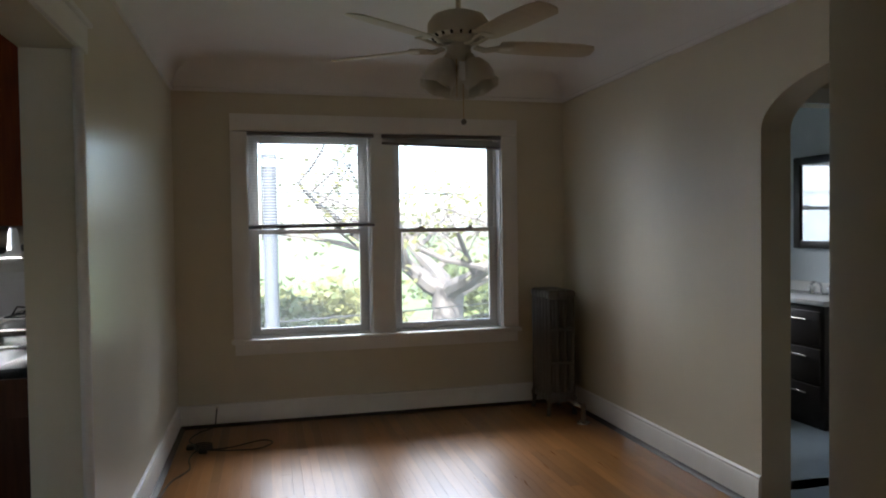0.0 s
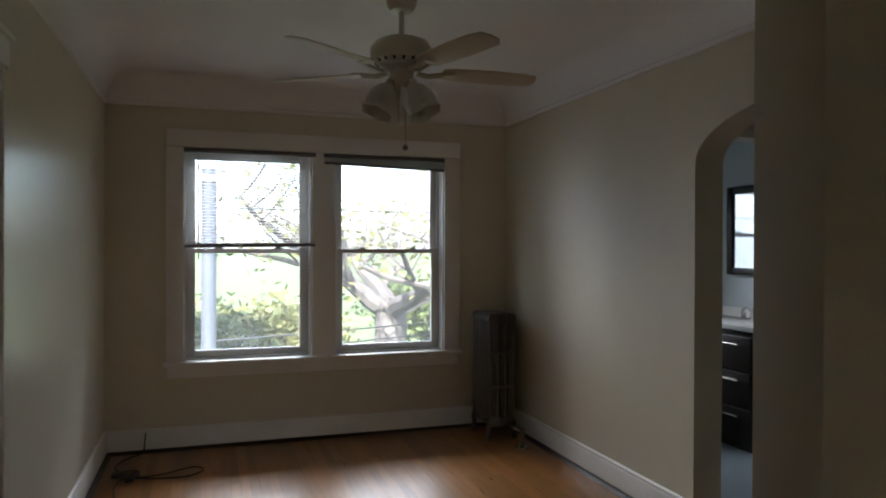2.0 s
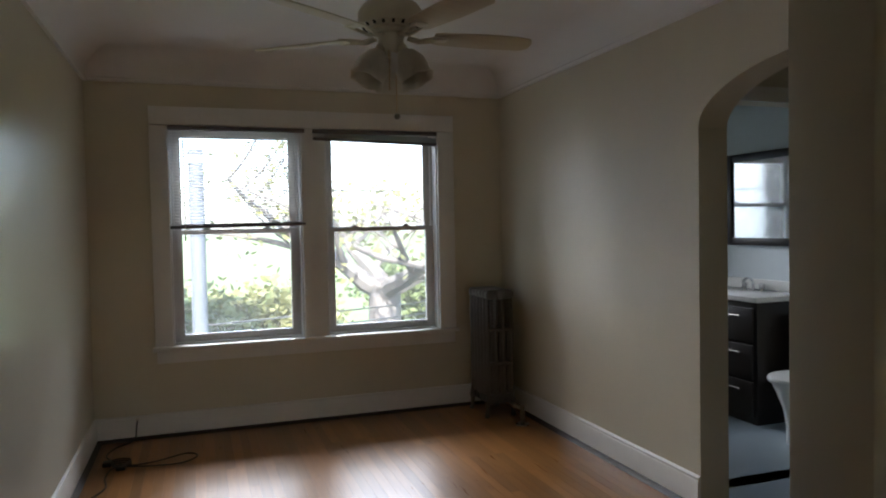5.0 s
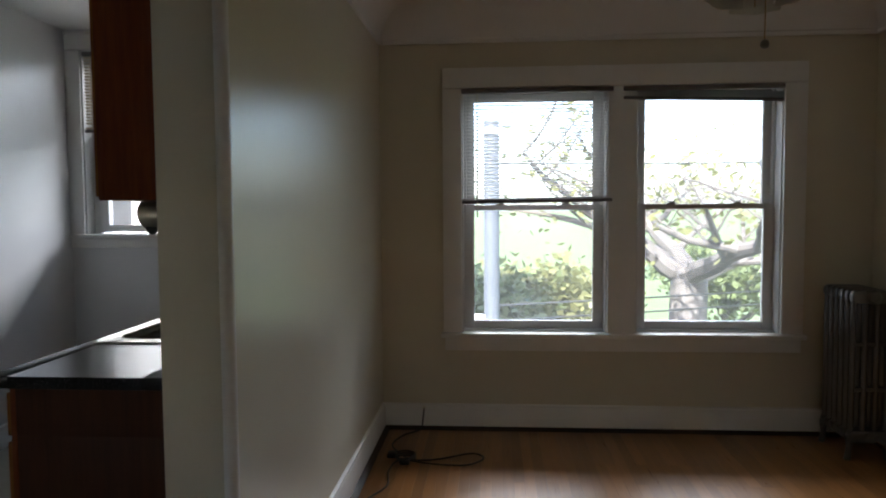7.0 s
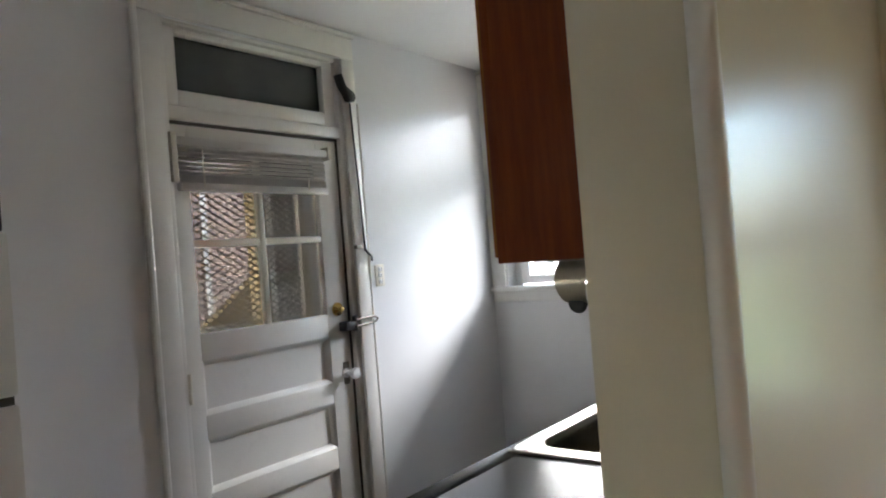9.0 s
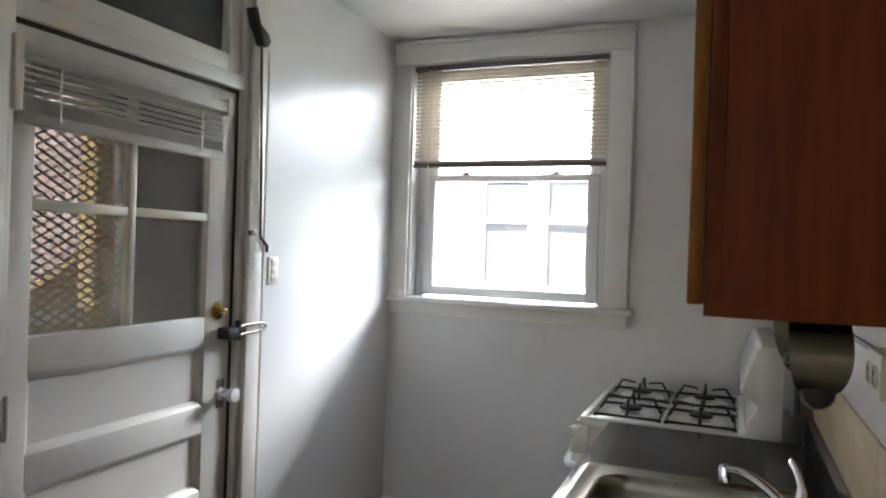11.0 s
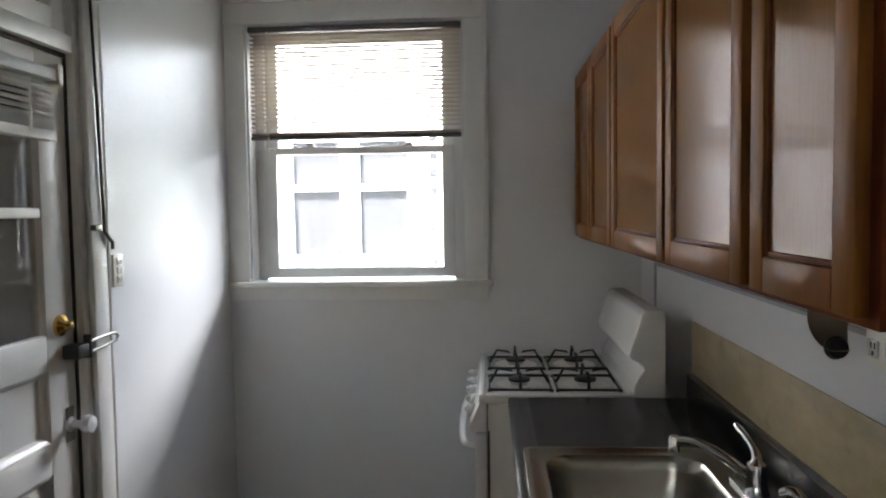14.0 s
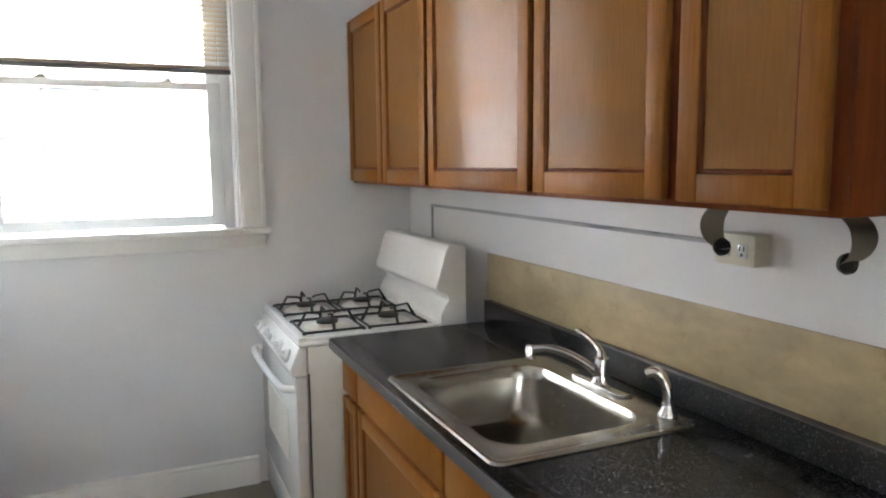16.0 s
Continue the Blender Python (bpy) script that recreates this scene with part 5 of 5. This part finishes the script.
pole = thing("utility_pole", (-0.915, 10.2, GZ), "tall pale galvanised pole with cables", "pole")
part("shaft", bm_tube([(-0.915, 10.2, GZ), (-0.915, 10.2, 2.35)], 0.085, 14), M_POLE, pole)
part("clamp", bm_box(-1.0, -0.83, 10.11, 10.29, 2.2, 2.28, 0.01), M_GREY, pole)
part("bracket", bm_box(-1.13, -0.98, 10.16, 10.24, -0.25, 0.25, 0.01), M_GREY, pole)
for za, zb, yy in ((0.35, 0.25, 10.2), (0.18, 0.05, 10.2), (1.9, 2.3, 10.2)):
    pts = [(-0.85 + 0.9 * k, yy + 0.55 * k, za + (zb - za) * k / 10 - 0.06 * math.sin(math.pi * k / 10)) for k in range(11)]
    part("line", bm_tube(pts, 0.012, 6), M_BLACK, pole)


def tree(name, base, label, seed, trunk_r, first, height, spread, leaf_mat, leaves, lean=(0, 0), leaf=0.13):
    rng = random.Random(seed)
    t = thing(name, base, label, "tree")
    bm = bmesh.new()
    tips = []

    def limb(p, d, ln, r, depth):
        pts, rad, q, dd = [p.copy()], [r], p.copy(), d.copy()
        n = 5
        for k in range(n):
            dd = (dd + Vector((rng.uniform(-1, 1), rng.uniform(-1, 1), rng.uniform(-0.5, 0.8))) * 0.24).normalized()
            q = q + dd * ln / n
            pts.append(q.copy())
            rad.append(r * (1 - 0.55 * (k + 1) / n))
            if depth >= 1 and k >= 1:
                tips.append((q.copy(), depth))
        bm_tube(pts, rad, 8 if depth < 2 else 5, bm)
        if depth < 3:
            for k in range(3 if depth else 5):
                a = rng.uniform(0, 2 * math.pi)
                nd = (dd * 0.5 + Vector((math.cos(a), math.sin(a), rng.uniform(0.0, 0.6))) * spread).normalized()
                limb(pts[rng.randint(2, n)], nd, ln * rng.uniform(0.55, 0.8), rad[-1] * 0.85, depth + 1)

    b = Vector(base)
    d0 = Vector((lean[0], lean[1], 1)).normalized()
    fork = b + d0 * first
    bm_tube([b, b + d0 * first * 0.5, fork], [trunk_r * 1.25, trunk_r, trunk_r * 0.95], 12, bm)
    for k in range(4):
        a = 2 * math.pi * k / 4 + rng.uniform(-0.4, 0.4)
        limb(fork - d0 * 0.15, Vector((math.cos(a) * spread, math.sin(a) * spread, 0.45)).normalized(), height * 0.4, trunk_r * 0.62, 0)
    part("trunk", bm, M_BARK, t)
    verts, faces = [], []
    for _ in range(leaves):
        p, depth = rng.choice(tips)
        c = p + Vector((rng.gauss(0, 1), rng.gauss(0, 1), rng.gauss(0, 1))) * 0.32
        u = Vector((rng.uniform(-1, 1), rng.uniform(-1, 1), rng.uniform(-0.6, 0.6))).normalized()
        w = u.orthogonal().normalized()
        w.rotate(Matrix.Rotation(rng.uniform(0, 6.28), 3, u))
        s = leaf * rng.uniform(0.6, 1.2)
        i = len(verts)
        verts += [c - u * s, c + w * s * 0.5, c + u * s, c - w * s * 0.5]
        faces.append((i, i + 1, i + 2, i + 3))
    me = bpy.data.meshes.new("crown")
    me.from_pydata([v - b for v in verts], [], faces)
    me.materials.append(leaf_mat)
    o = new("crown", me)
    o.parent = t
    ORIGIN[o.name] = b
    return t


tree("street_tree", (2.12, 14.0, GZ), "old spreading tree with a thick bare trunk and thin spring leaves", 11, 0.3, 3.6, 5.2, 1.0, M_LEAF2, 1300, (0.03, 0), 0.08)
tree("garden_tree", (-1.6, 22.0, GZ), "bushy yellow-green garden tree", 5, 0.16, 0.8, 3.4, 0.8, M_LEAF, 5200, leaf=0.16)
tree("garden_tree", (1.2, 24.0, GZ), "bushy yellow-green garden tree", 6, 0.16, 0.7, 3.5, 0.9, M_LEAF2, 5200, leaf=0.16)
tree("garden_tree", (6.5, 25.0, GZ), "tall green tree beyond the lawn", 8, 0.2, 1.0, 4.0, 0.8, M_LEAF, 4200, leaf=0.16)

# back porch seen through the door glass
pf = thing("back_porch", (-5.2, 6, -0.2), "tan painted back porch with a stair and grey panel", "porch")
for k in range(14):
    part("porch_board", bm_box(-6.6, -4.06, 3.0 + 0.3 * k, 3.29 + 0.3 * k, -0.2, -0.12, 0.004), M_PORCH, pf)
part("stair_side", bm_prism([(4.6, 0.0), (7.3, 1.95), (7.3, 1.2), (5.4, -0.1)], "X", -5.5, -5.42), M_PORCH, pf, "tan stair side")
part("grey_panel", bm_box(-4.75, -4.70, 6.18, 7.8, -0.12, 2.74, 0.004), M_POLE, pf)
part("post", bm_box(-5.3, -5.18, 6.45, 6.57, -0.12, 2.9, 0.006), M_PORCH, pf)
part("rail", bm_box(-5.3, -5.24, 3.0, 7.3, 1.08, 1.15, 0.006), M_GREY, pf)
# Unseen roof, stretched out to keep sky light off the panel and wall.
part("added_shade_roof", bm_box(-6.9, -4.06, 2.5, 7.9, 2.75, 2.9), M_GREY, pf)
bw = thing("porch_wall", (-8.2, 6.5, GZ), "pale pinkish sunlit brick wall beyond the porch", "wall")
part("wall", bm_box(-8.4, -8.2, 2.0, 12.0, GZ, 5.5), M_PINK, bw)
part("downpipe", bm_tube([(-8.14, 8.1, GZ), (-8.14, 8.1, 5.0)], 0.03, 10), M_GREY, bw)

# expanded-metal security screen outside the door
sc = thing("security_screen", (-4.10, 5.45, 1.6), "dark expanded-metal security screen outside the door glass", "screen")
bm = bmesh.new()
for s in (1, -1):
    k = -20
    while k < 54:
        za = 1.2 + 0.033 * k
        p, q = (5.05, za), (5.85, za + s * 0.8 * 0.55)
        pts = []
        for f in range(21):
            yy, zz = p[0] + (q[0] - p[0]) * f / 20, p[1] + (q[1] - p[1]) * f / 20
            if 1.2 <= zz <= 2.0:
                pts.append((-4.10 + 0.002 * s, yy, zz))
        if len(pts) > 1:
            bm_tube([pts[0], pts[-1]], 0.0048 if s < 0 else 0.004, 4, bm)
        k += 1
part("mesh", bm, M_GRATE, sc)
bm = bm_box(-4.12, -4.09, 5.0, 5.05, 1.15, 2.05, 0.003)
bm_box(-4.12, -4.09, 5.85, 5.9, 1.15, 2.05, 0.003, bm)
bm_box(-4.12, -4.09, 5.05, 5.85, 1.15, 1.2, 0.003, bm)
bm_box(-4.12, -4.09, 5.05, 5.85, 2.0, 2.05, 0.003, bm)
part("frame", bm, M_DARKM, sc)
